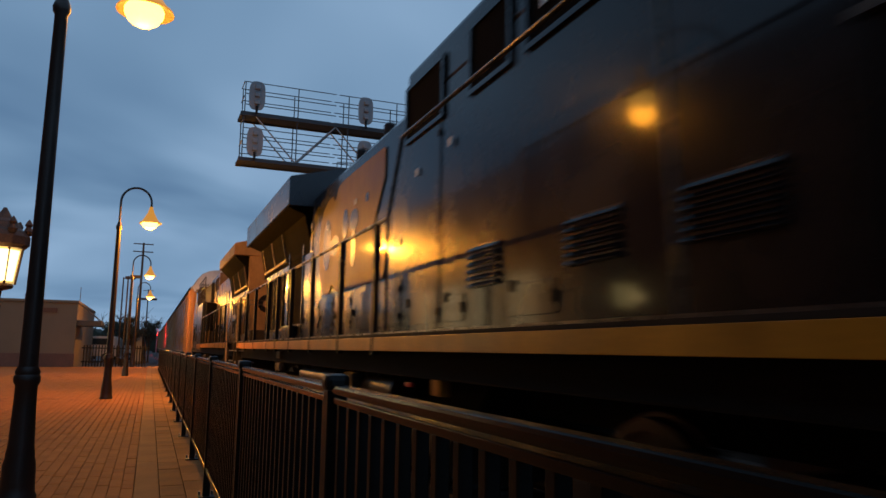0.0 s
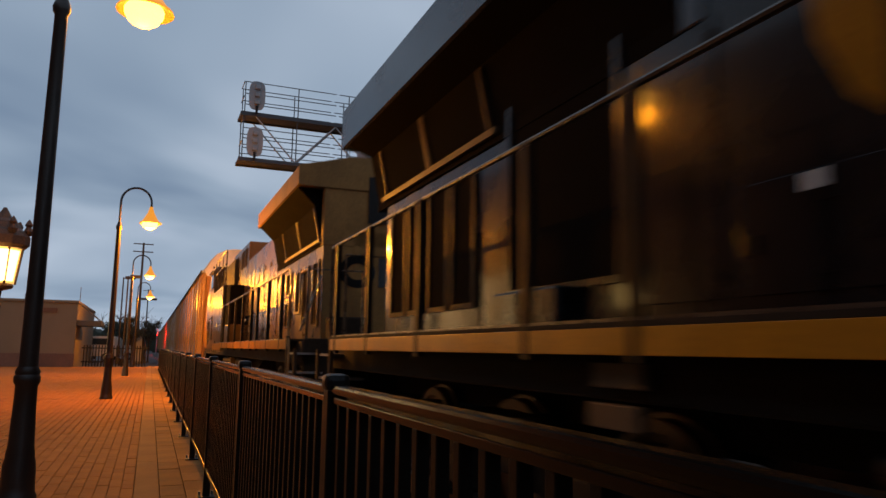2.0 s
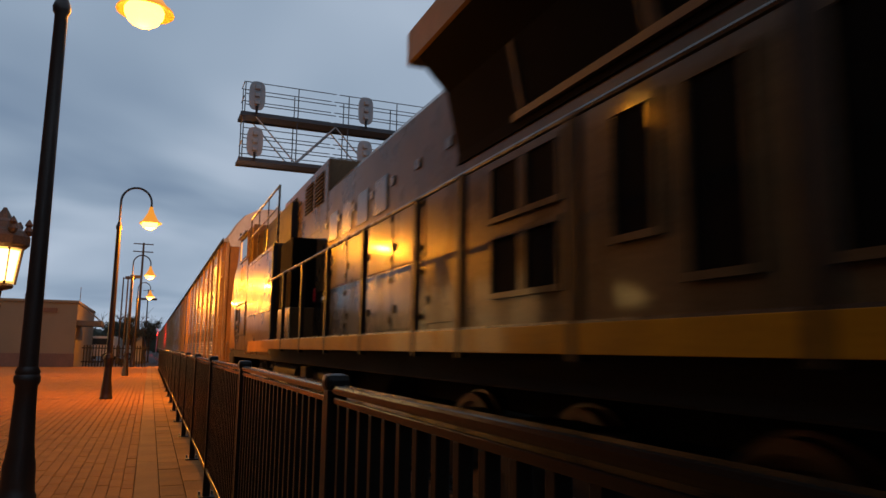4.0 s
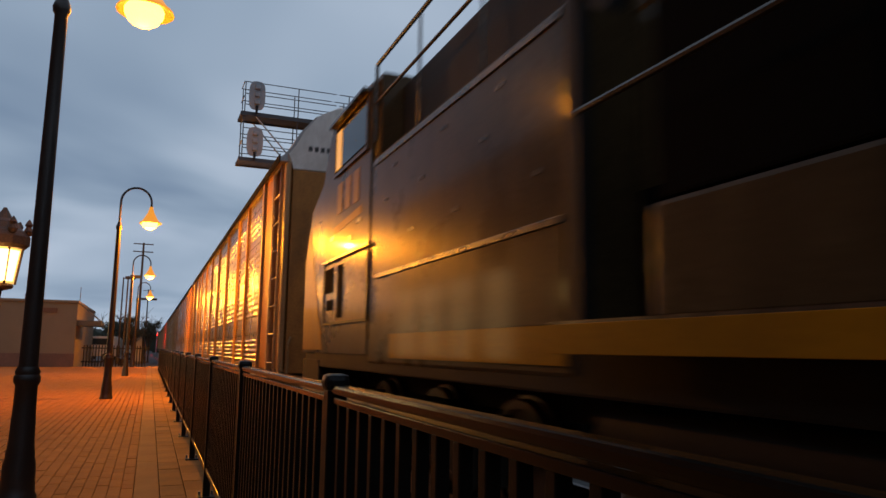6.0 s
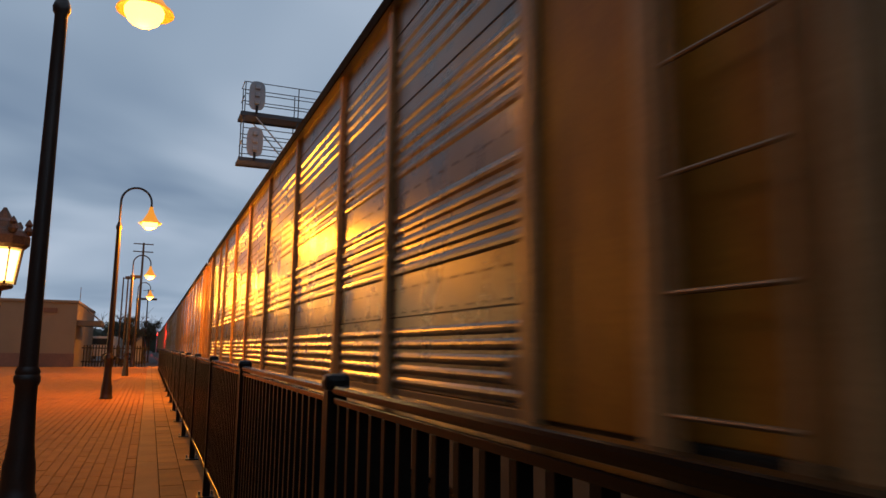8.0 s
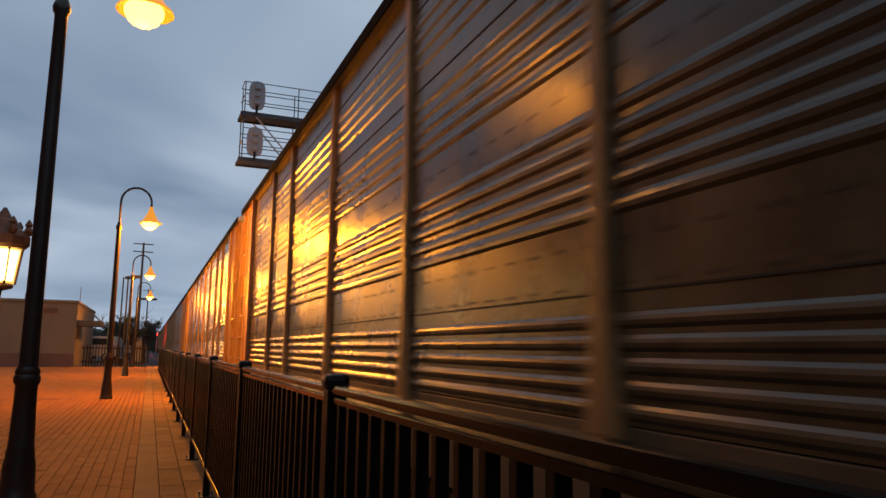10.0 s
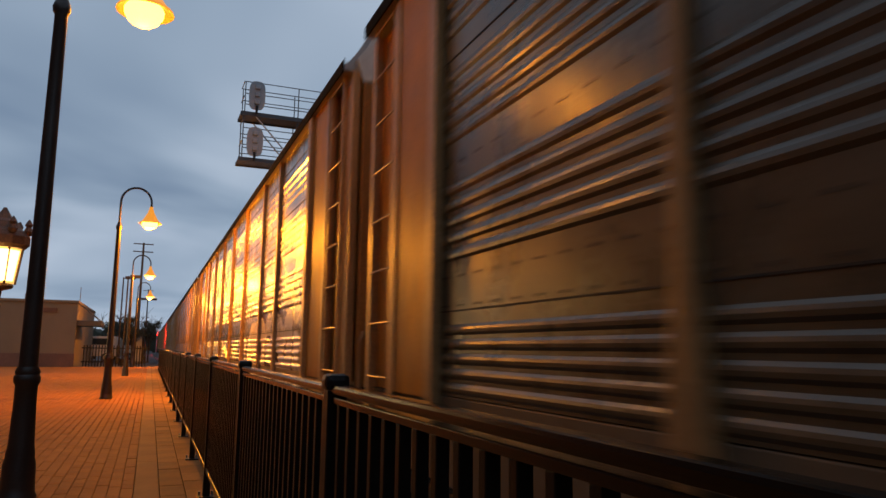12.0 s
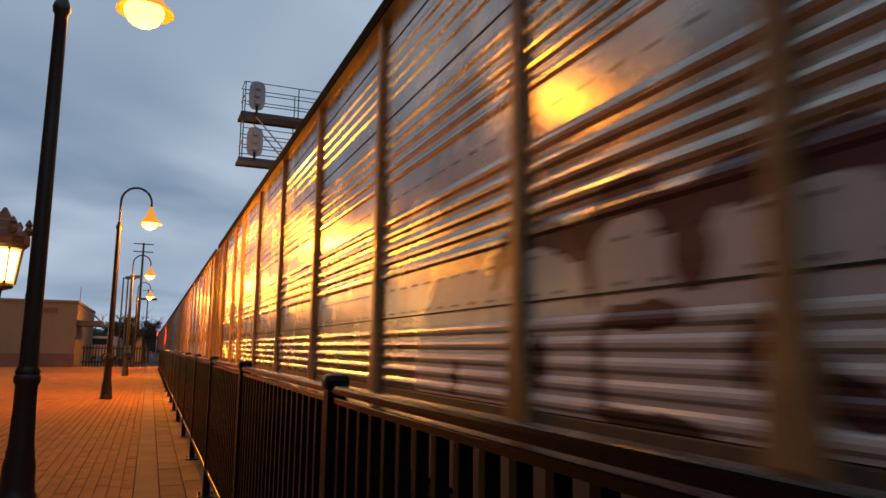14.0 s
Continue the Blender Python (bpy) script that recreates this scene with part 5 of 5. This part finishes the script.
# ---- ornate lantern at the platform's edge ----
def lantern():
    Y, X = 10.0, -1.745
    g = thing("post_lantern", "ornate bronze lantern with lit amber glass on a post", "lantern", "", pose(X, Y, 0))
    bm = bmesh.new()
    lathe(bm, [(0.12, 0), (0.12, 0.1), (0.08, 0.2), (0.055, 0.4), (0.045, 1.6), (0.06, 1.66), (0.04, 1.72), (0.05, 1.85)], seg=14)
    part("post", bm, M["post"], g, smooth=True)
    bm = bmesh.new()
    lathe(bm, [(0.04, 1.84), (0.15, 1.87), (0.17, 1.90), (0.15, 1.93)], seg=8)
    part("tray", bm, M["bronze"], g)
    bm = bmesh.new()
    lathe(bm, [(0.17, 1.93), (0.22, 2.36), (0.20, 2.38)], seg=6)
    part("outer_glass", bm, M["lantern_edge"], g, "amber glass sides of the lantern")
    bm = bmesh.new()
    lathe(bm, [(0.05, 1.94), (0.16, 1.96), (0.205, 2.33), (0.1, 2.34)], (0.0, -0.05, 0), 6)
    part("inner_glow", bm, M["lantern_glass"], g, "bright lit pane")
    for k in range(6):
        a = math.pi / 3 * k
        bm = bmesh.new()
        rod(bm, (0.175 * math.cos(a), 0.175 * math.sin(a), 1.92), (0.235 * math.cos(a), 0.235 * math.sin(a), 2.40), 0.014, seg=6)
        part("corner_bar", bm, M["bronze"], g)
        bm = bmesh.new()
        lathe(bm, [(0.01, 2.52), (0.04, 2.53), (0.055, 2.58), (0.03, 2.63), (0.045, 2.66), (0.02, 2.71), (0.005, 2.73)], (0.27 * math.cos(a), 0.27 * math.sin(a), 0), 8)
        part("finial", bm, M["bronze"], g, smooth=True)
    bm = bmesh.new()
    lathe(bm, [(0.26, 2.36), (0.30, 2.40), (0.30, 2.50), (0.26, 2.56), (0.20, 2.60), (0.16, 2.68), (0.10, 2.72), (0.05, 2.80), (0.02, 2.86)], seg=12)
    part("crown", bm, M["bronze"], g, "scalloped bronze lantern crown")
    lamp("lantern_light", (X + 0.02, Y - 0.45, 2.1), 3.0, (1.0, 0.6, 0.2), 0.1)


lantern()


# ---- low building with a hung canopy ----
def depot_building():
    Y = 46.0
    b = thing("depot_building", "low flat-roofed buff building with a cable-hung canopy", "building", "", pose(0, Y, 0))
    boxed("wall", (-22.0, -4.0, 0.3, 14.0, -0.1, 3.62), M["stucco"], b, b=0.02)
    boxed("parapet", (-22.1, -3.95, 0.2, 14.1, 3.62, 3.78), M["stucco"], b, b=0.02)
    boxed("plinth", (-22.05, -3.97, 0.22, 0.3, -0.1, 0.75), M["wall_brick"], b)
    boxed("sign_band", (-6.2, -5.0, 0.24, 0.3, 3.05, 3.32), M["bronze"], b, "rust-coloured sign band")
    boxed("roof_unit", (-7.1, -6.3, 3.0, 4.2, 3.78, 4.25), M["galv"], b, b=0.03)
    boxed("canopy", (-4.0, -2.7, 0.6, 3.4, 2.35, 2.66), M["gantry"], b, "thin dark flat canopy", 0.02)
    for y in (0.8, 2.0, 3.2):
        bm = bmesh.new()
        rod(bm, (-3.98, y, 3.65), (-2.8, y, 2.66), 0.022, seg=6)
        part("canopy_cable", bm, M["gantry"], b)
    bm = bmesh.new()
    rod(bm, (-4.3, 5, 3.78), (-4.3, 5, 4.9), 0.02, seg=6)
    part("aerial", bm, M["gantry"], b)


depot_building()


def low_fence():
    f = thing("yard_fence", "dark metal yard fence beyond the platform's end", "fence", "", pose(0, 47.4, 0))
    for i in range(22):
        x = -3.6 + i * 0.16
        boxed("slat", (x, x + 0.06, -0.02, 0.02, 0.0, 1.25), M["fence"], f)
    for z in (0.25, 1.05):
        boxed("rail", (-3.7, 0.0, 0.02, 0.05, z, z + 0.06), M["fence"], f)


low_fence()


def parked_van(x, y, turn, label):
    v = thing("parked_van", label, "van", "parked vehicles", pose(x, y, 0.0, 0, 0, turn))
    bm = bmesh.new()
    side_prism(bm, [(-2.3, 0.45), (-2.3, 1.75), (-2.1, 1.95), (0.9, 1.95), (1.45, 1.35), (2.2, 1.15), (2.35, 0.8), (2.35, 0.45)], -0.9, 0.9)
    bmesh.ops.bevel(bm, geom=list(bm.edges), offset=0.06, segments=2, affect="EDGES")
    part("body", bm, M["car_white"], v)
    for s in (-1, 1):
        bm = bmesh.new()
        side_prism(bm, [(-1.9, 1.3), (-1.9, 1.78), (0.75, 1.78), (1.15, 1.3)], s * 0.885, s * 0.91)
        part("side_glass", bm, M["window_dark"], v)
        for yy in (-1.5, 1.5):
            bm = bmesh.new()
            rod(bm, (s * 0.72, yy, 0.34), (s * 0.92, yy, 0.34), 0.34, seg=18)
            w = part("wheel", bm, M["tyre"], v)
            bm = bmesh.new()
            rod(bm, (s * 0.915, yy, 0.34), (s * 0.93, yy, 0.34), 0.19, seg=14)
            part("rim", bm, M["galv"], w)


parked_van(-4.4, 62.0, 80, "white panel van parked beyond the yard fence")
parked_van(-3.2, 70.0, 88, "white panel van parked beyond the yard fence")


def brick_hut():
    h = thing("signal_hut", "dark square track-side hut with a flat roof", "hut", "", pose(0, 58.0, 0))
    boxed("wall", (-1.28, -0.42, 0, 3.0, -0.1, 2.35), M["hut_wall"], h, b=0.02)
    boxed("roof", (-1.4, -0.3, -0.2, 3.2, 2.35, 2.5), M["roofing"], h, b=0.02)
    d = boxed("door", (-0.95, -0.55, -0.03, 0.02, 0, 2.0), M["siding"], h)
    boxed("handle", (-0.64, -0.6, -0.06, -0.03, 0.95, 1.05), M["chrome"], d)
    boxed("notice", (-1.2, -1.02, -0.03, 0.02, 1.5, 1.9), M["mark_white"], h)


brick_hut()


def utility_pole(x, y, top, arms, label):
    p = thing("utility_pole", label, "utility pole", "utility poles", pose(x, y, 0))
    bm = bmesh.new()
    lathe(bm, [(0.115, -0.1), (0.105, 2), (0.075, top)], seg=10)
    part("pole", bm, M["wood_pole"], p, smooth=True)
    for z in arms:
        a = boxed("crossarm", (-0.72, 0.72, -0.04, 0.04, z - 0.035, z + 0.035), M["wood_pole"], p)
        for k in (-0.65, -0.35, 0.35, 0.65):
            bm = bmesh.new()
            lathe(bm, [(0.02, z + 0.035), (0.025, z + 0.07), (0.012, z + 0.09)], (k, 0, 0), 8)
            part("insulator", bm, M["galv"], a)


utility_pole(-0.95, 60.0, 9.2, (9.1, 8.5), "tall wooden utility pole with two crossarms")
utility_pole(-0.75, 120.0, 10.0, (9.8,), "distant wooden utility pole with one crossarm")


def lot_light(x, y, top, heads, label):
    p = thing("parking_light", label, "area light", "parking lot lights", pose(x, y, 0))
    bm = bmesh.new()
    lathe(bm, [(0.15, -0.1), (0.15, 0.4), (0.055, 0.45), (0.045, top)], seg=10)
    part("pole", bm, M["post"], p)
    for s in heads:
        a = boxed("arm", (min(0, s * 0.45), max(0, s * 0.45), -0.03, 0.03, top - 0.1, top - 0.04), M["post"], p)
        boxed("luminaire", (s * 0.45 - 0.34, s * 0.45 + 0.34, -0.25, 0.25, top - 0.12, top + 0.06), M["post"], a, b=0.02)


lot_light(-1.62, 52.0, 5.85, (1,), "unlit shoebox area light on a dark pole")
lot_light(-2.05, 56.0, 6.1, (1,), "unlit shoebox area light on a dark pole")
lot_light(-0.45, 72.0, 5.6, (1, -1), "unlit double shoebox area light on a dark pole")


# ---- crossing signal far down the line, whose red lamps light the wagons ----
def crossing_signal():
    y = 118.0
    c = thing("crossing_signal", "railway crossing signal with lit red flashers and an arm", "crossing signal", "", pose(0.9, y, 0, 0, 0, 90))
    bm = bmesh.new()
    rod(bm, (0, 0, -0.1), (0, 0, 4.2), 0.07, seg=10)
    part("mast", bm, M["galv"], c)
    for x in (-0.4, 0.4):
        bm = bmesh.new()
        rod(bm, (x, 0.0, 3.0), (x, 0.08, 3.0), 0.30, seg=18)
        t = part("target", bm, M["roof_dark"], c)
        bm = bmesh.new()
        rod(bm, (x, -0.06, 3.0), (x, 0.0, 3.0), 0.14, seg=14)
        part("lens", bm, M["red_lens"], t, "glowing red lens")
    boxed("bracket", (-0.45, 0.45, 0.08, 0.13, 2.97, 3.03), M["galv"], c)
    lamp("crossing_light", (1.25, y, 3.0), 900.0, (1.0, 0.04, 0.03), 0.15)


crossing_signal()


# ---- house and shed across the tracks ----
def track_house():
    h = thing("house", "pale-sided house with dark overhanging roof and one lit window", "house", "houses across the tracks")
    X = 14.0
    boxed("wall", (X, X + 8, 3.0, 12.95, -0.6, 5.1), M["siding"], h)
    bm = bmesh.new()
    prism(bm, [(X - 0.9, 4.95), (X - 0.9, 5.12), (X + 4, 7.4), (X + 8.9, 5.12), (X + 8.9, 4.95)], 2.2, 13.9)
    part("roof", bm, M["roofing"], h)
    for y in (12.6, 10.4, 8.2, 6.0):
        bm = bmesh.new()
        rod(bm, (X, y, 4.2), (X - 0.75, y, 4.9), 0.05, seg=6)
        part("eave_bracket", bm, M["roofing"], h)
    for y0, y1, z0, z1, lit in ((11.55, 12.25, 3.55, 4.65, False), (11.65, 12.2, 1.95, 2.3, True), (8.5, 9.4, 3.5, 4.65, False), (5.5, 6.4, 3.5, 4.65, False)):
        w = boxed("window", (X - 0.03, X + 0.02, y0, y1, z0, z1), M["window_lit"] if lit else M["window_dark"], h, "lit small window" if lit else "")
        boxed("frame_top", (X - 0.06, X, y0 - 0.07, y1 + 0.07, z1, z1 + 0.08), M["roofing"], w)
        boxed("frame_sill", (X - 0.08, X, y0 - 0.07, y1 + 0.07, z0 - 0.08, z0), M["roofing"], w)
        for k in range(3):
            yy = y0 - 0.035 + k * (y1 - y0) / 2
            boxed("mullion", (X - 0.05, X - 0.02, yy, yy + 0.05, z0, z1), M["roofing"], w)
    s = thing("shed", "long low dark shed with pale doors", "shed", "houses across the tracks")
    boxed("wall", (X + 1.5, X + 6, 13.9, 32.0, -0.6, 3.0), M["roof_dark"], s)
    bm = bmesh.new()
    prism(bm, [(X + 1.1, 3.0), (X + 1.1, 3.12), (X + 3.8, 4.1), (X + 6.4, 3.12), (X + 6.4, 3.0)], 13.7, 32.3)
    part("roof", bm, M["roofing"], s)
    for y in (14.6, 16.9, 19.2, 21.5, 23.8):
        boxed("door", (X + 1.44, X + 1.52, y, y + 1.5, -0.5, 2.5), M["siding"], s)


track_house()


# ---- trees ----
def tree(x, y, height, spread, seed, bare=False):
    rnd = random.Random(seed)
    t = thing("tree", "bare dark winter tree with fine twigs" if bare else "dark bushy tree in dusk shade", "tree", "trees", pose(x, y, -0.1))
    bm = bmesh.new()
    rod(bm, (0, 0, 0), (0, 0, height * 0.5), 0.022 * height, 0.013 * height, 8)
    tips = []
    for k in range(9):
        a = rnd.uniform(0, 6.28)
        z0 = height * rnd.uniform(0.25, 0.5)
        e = Vector((math.cos(a) * spread * rnd.uniform(0.5, 1), math.sin(a) * spread * rnd.uniform(0.5, 1), height * rnd.uniform(0.6, 1.0)))
        rod(bm, (0, 0, z0), e, 0.009 * height, 0.003 * height, 6)
        tips.append(e)
        for j in range(6 if bare else 2):
            f = Vector((0, 0, z0)).lerp(e, rnd.uniform(0.4, 0.95))
            g = f + Vector((rnd.uniform(-1, 1), rnd.uniform(-1, 1), rnd.uniform(0.3, 1.2))) * spread * 0.4
            rod(bm, f, g, 0.004 * height, 0.001 * height, 5)
            tips.append(g)
    part("trunk", bm, M["bark"], t)
    if not bare:
        verts, faces = [], []
        for e in tips:
            for k in range(70):
                c = e + Vector((rnd.gauss(0, 0.3), rnd.gauss(0, 0.3), rnd.gauss(0, 0.22))) * spread * 0.7
                if c.z < 0.2:
                    continue
                u = Vector((rnd.uniform(-1, 1), rnd.uniform(-1, 1), rnd.uniform(-1, 1))).normalized()
                w = u.orthogonal().normalized() * 0.05 * spread
                u = u * 0.1 * spread
                i = len(verts)
                verts += [c - u, c + w, c + u, c - w]
                faces.append((i, i + 1, i + 2, i + 3))
        me = bpy.data.meshes.new("crown")
        me.from_pydata(verts, [], faces)
        me.materials.append(M["leaf"])
        tagged(part("crown", me, None, t), kind="stuff")


for k, (x, y, h, w, bare) in enumerate(((-1.15, 57.0, 3.35, 0.75, False), (-2.2, 63, 3.2, 1.0, False), (-0.1, 66, 3.6, 0.8, False), (-2.9, 66, 3.0, 1.2, False), (-7.5, 95, 5.5, 2.6, True), (-5.2, 105, 6.0, 2.6, True), (-10.5, 100, 5.5, 2.8, True), (-3.0, 125, 7, 3.0, True), (-0.2, 150, 7.5, 3.0, True),
                                      (17, 45, 8, 3, True), (22, 60, 9, 3.5, True), (28, 30, 9, 3.5, True))):
    tree(x, y, h, w, 40 + k, bare)


def far_treeline():
    rnd = random.Random(5)
    verts, faces = [], []
    def ridge(xa, ya, xb, yb, hmin, hmax, n):
        prev = None
        for i in range(n + 1):
            f = i / n
            x, y = xa + (xb - xa) * f, ya + (yb - ya) * f
            h = rnd.uniform(hmin, hmax)
            a = len(verts)
            verts.extend([(x, y, -0.7), (x, y, h), (x + 3, y + 6, -0.7), (x + 3, y + 6, h * 0.9)])
            if prev is not None:
                faces.extend([(prev, a, a + 1, prev + 1), (prev + 1, a + 1, a + 3, prev + 3)])
            prev = a
    ridge(-160, 210, 60, 240, 3.5, 7.0, 160)
    ridge(45, 240, 60, -60, 4.0, 8.5, 140)
    ridge(-90, 180, -60, -90, 4.0, 9.0, 120)
    me = bpy.data.meshes.new("far_woods")
    me.from_pydata(verts, [], faces)
    me.materials.append(M["leaf"])
    tagged(new("far_woods", me), "dark distant woods on the horizon", "woods", kind="stuff")


far_treeline()


# ---- paving, piece by piece ----
def paving():
    bed = tagged(new("pavement"), "brick-paved platform with concrete edge bands", "pavement", kind="structure")
    # bricks in running bond, their long sides along the platform
    bw, bl = 0.10, 0.20
    bm = bmesh.new()
    box(bm, -bw / 2 + 0.002, bw / 2 - 0.002, -bl / 2 + 0.002, bl / 2 - 0.002, -0.055, 0.0, 0.004)
    me = mesh_of("brick", bm, M["brick"])
    rnd = random.Random(11)
    count = 0
    verts, faces = [], []
    x = -0.05 - bw / 2
    col = 0
    while x > -5.0:
        y = 5.6 + (bl / 2 if col % 2 else 0)
        while y < 46.8:
            dz = rnd.uniform(-0.003, 0.002)
            if x > -1.26 and 6.4 < y < 11.35 and count < 300:
                o = part("brick", me, None, bed)
                o.location = (x, y, dz)
                count += 1
            else:
                g = 0.002
                i = len(verts)
                for zz, gg in ((-0.02, 0.0), (dz, 0.004)):
                    verts += [(x - bw / 2 + g + gg, y - bl / 2 + g + gg, zz), (x + bw / 2 - g - gg, y - bl / 2 + g + gg, zz), (x + bw / 2 - g - gg, y + bl / 2 - g - gg, zz), (x - bw / 2 + g + gg, y + bl / 2 - g - gg, zz)]
                faces += [(i + 4, i + 5, i + 6, i + 7)] + [(i + k, i + (k + 1) % 4, i + 4 + (k + 1) % 4, i + 4 + k) for k in range(4)]
            y += bl
        x -= bw
        col += 1
    m2 = bpy.data.meshes.new("brick_field")
    m2.from_pydata(verts, [], faces)
    m2.materials.append(M["brick"])
    tagged(part("brick_field", m2, None, bed), kind="stuff")
    # smooth concrete band, then two rows of square pavers beside the railing
    y = -6.0
    while y < 46.8:
        boxed("band_slab", (-0.045, 0.150, y + 0.004, y + 2.396, -0.055, 0.002), M["concrete"], bed, b=0.004)
        y += 2.4
    for x0, x1 in ((0.158, 0.352), (0.358, 0.598)):
        bm = bmesh.new()
        box(bm, x0, x1, -0.225, 0.225, -0.055, 0.0, 0.005)
        pm = mesh_of("paver", bm, M["paver"])
        for k in range(110):
            o = part("paver", pm, None, bed)
            o.location = (0, -2.0 + 0.458 * k + (0.2 if x0 > 0.3 else 0), rnd.uniform(-0.003, 0.002))
    boxed("platform_floor", (-14.0, -5.0, -30, 46.9, -0.058, -0.002), M["brick"], bed)
    boxed("platform_floor", (-5.0, -0.05, -30, 5.5, -0.058, -0.002), M["brick"], bed)


paving()
ties(near_track)


# ---- what moves ----
def motions():
    rolled = [i * 0.5 for i in range(25)] + [12.0 + i * 0.1 for i in range(1, 21)]
    for v, base in TRAIN:
        walk(v, [(t, pose(TRACK_X, base - run(t), RAIL_Z)) for t in rolled])
    turns = [i * 0.1 for i in range(141)]
    for o, y, r in TURNING:
        walk(o, [(t, pose(0, y, r) @ Matrix.Rotation(run(t) / r, 4, "X")) for t in turns])


motions()
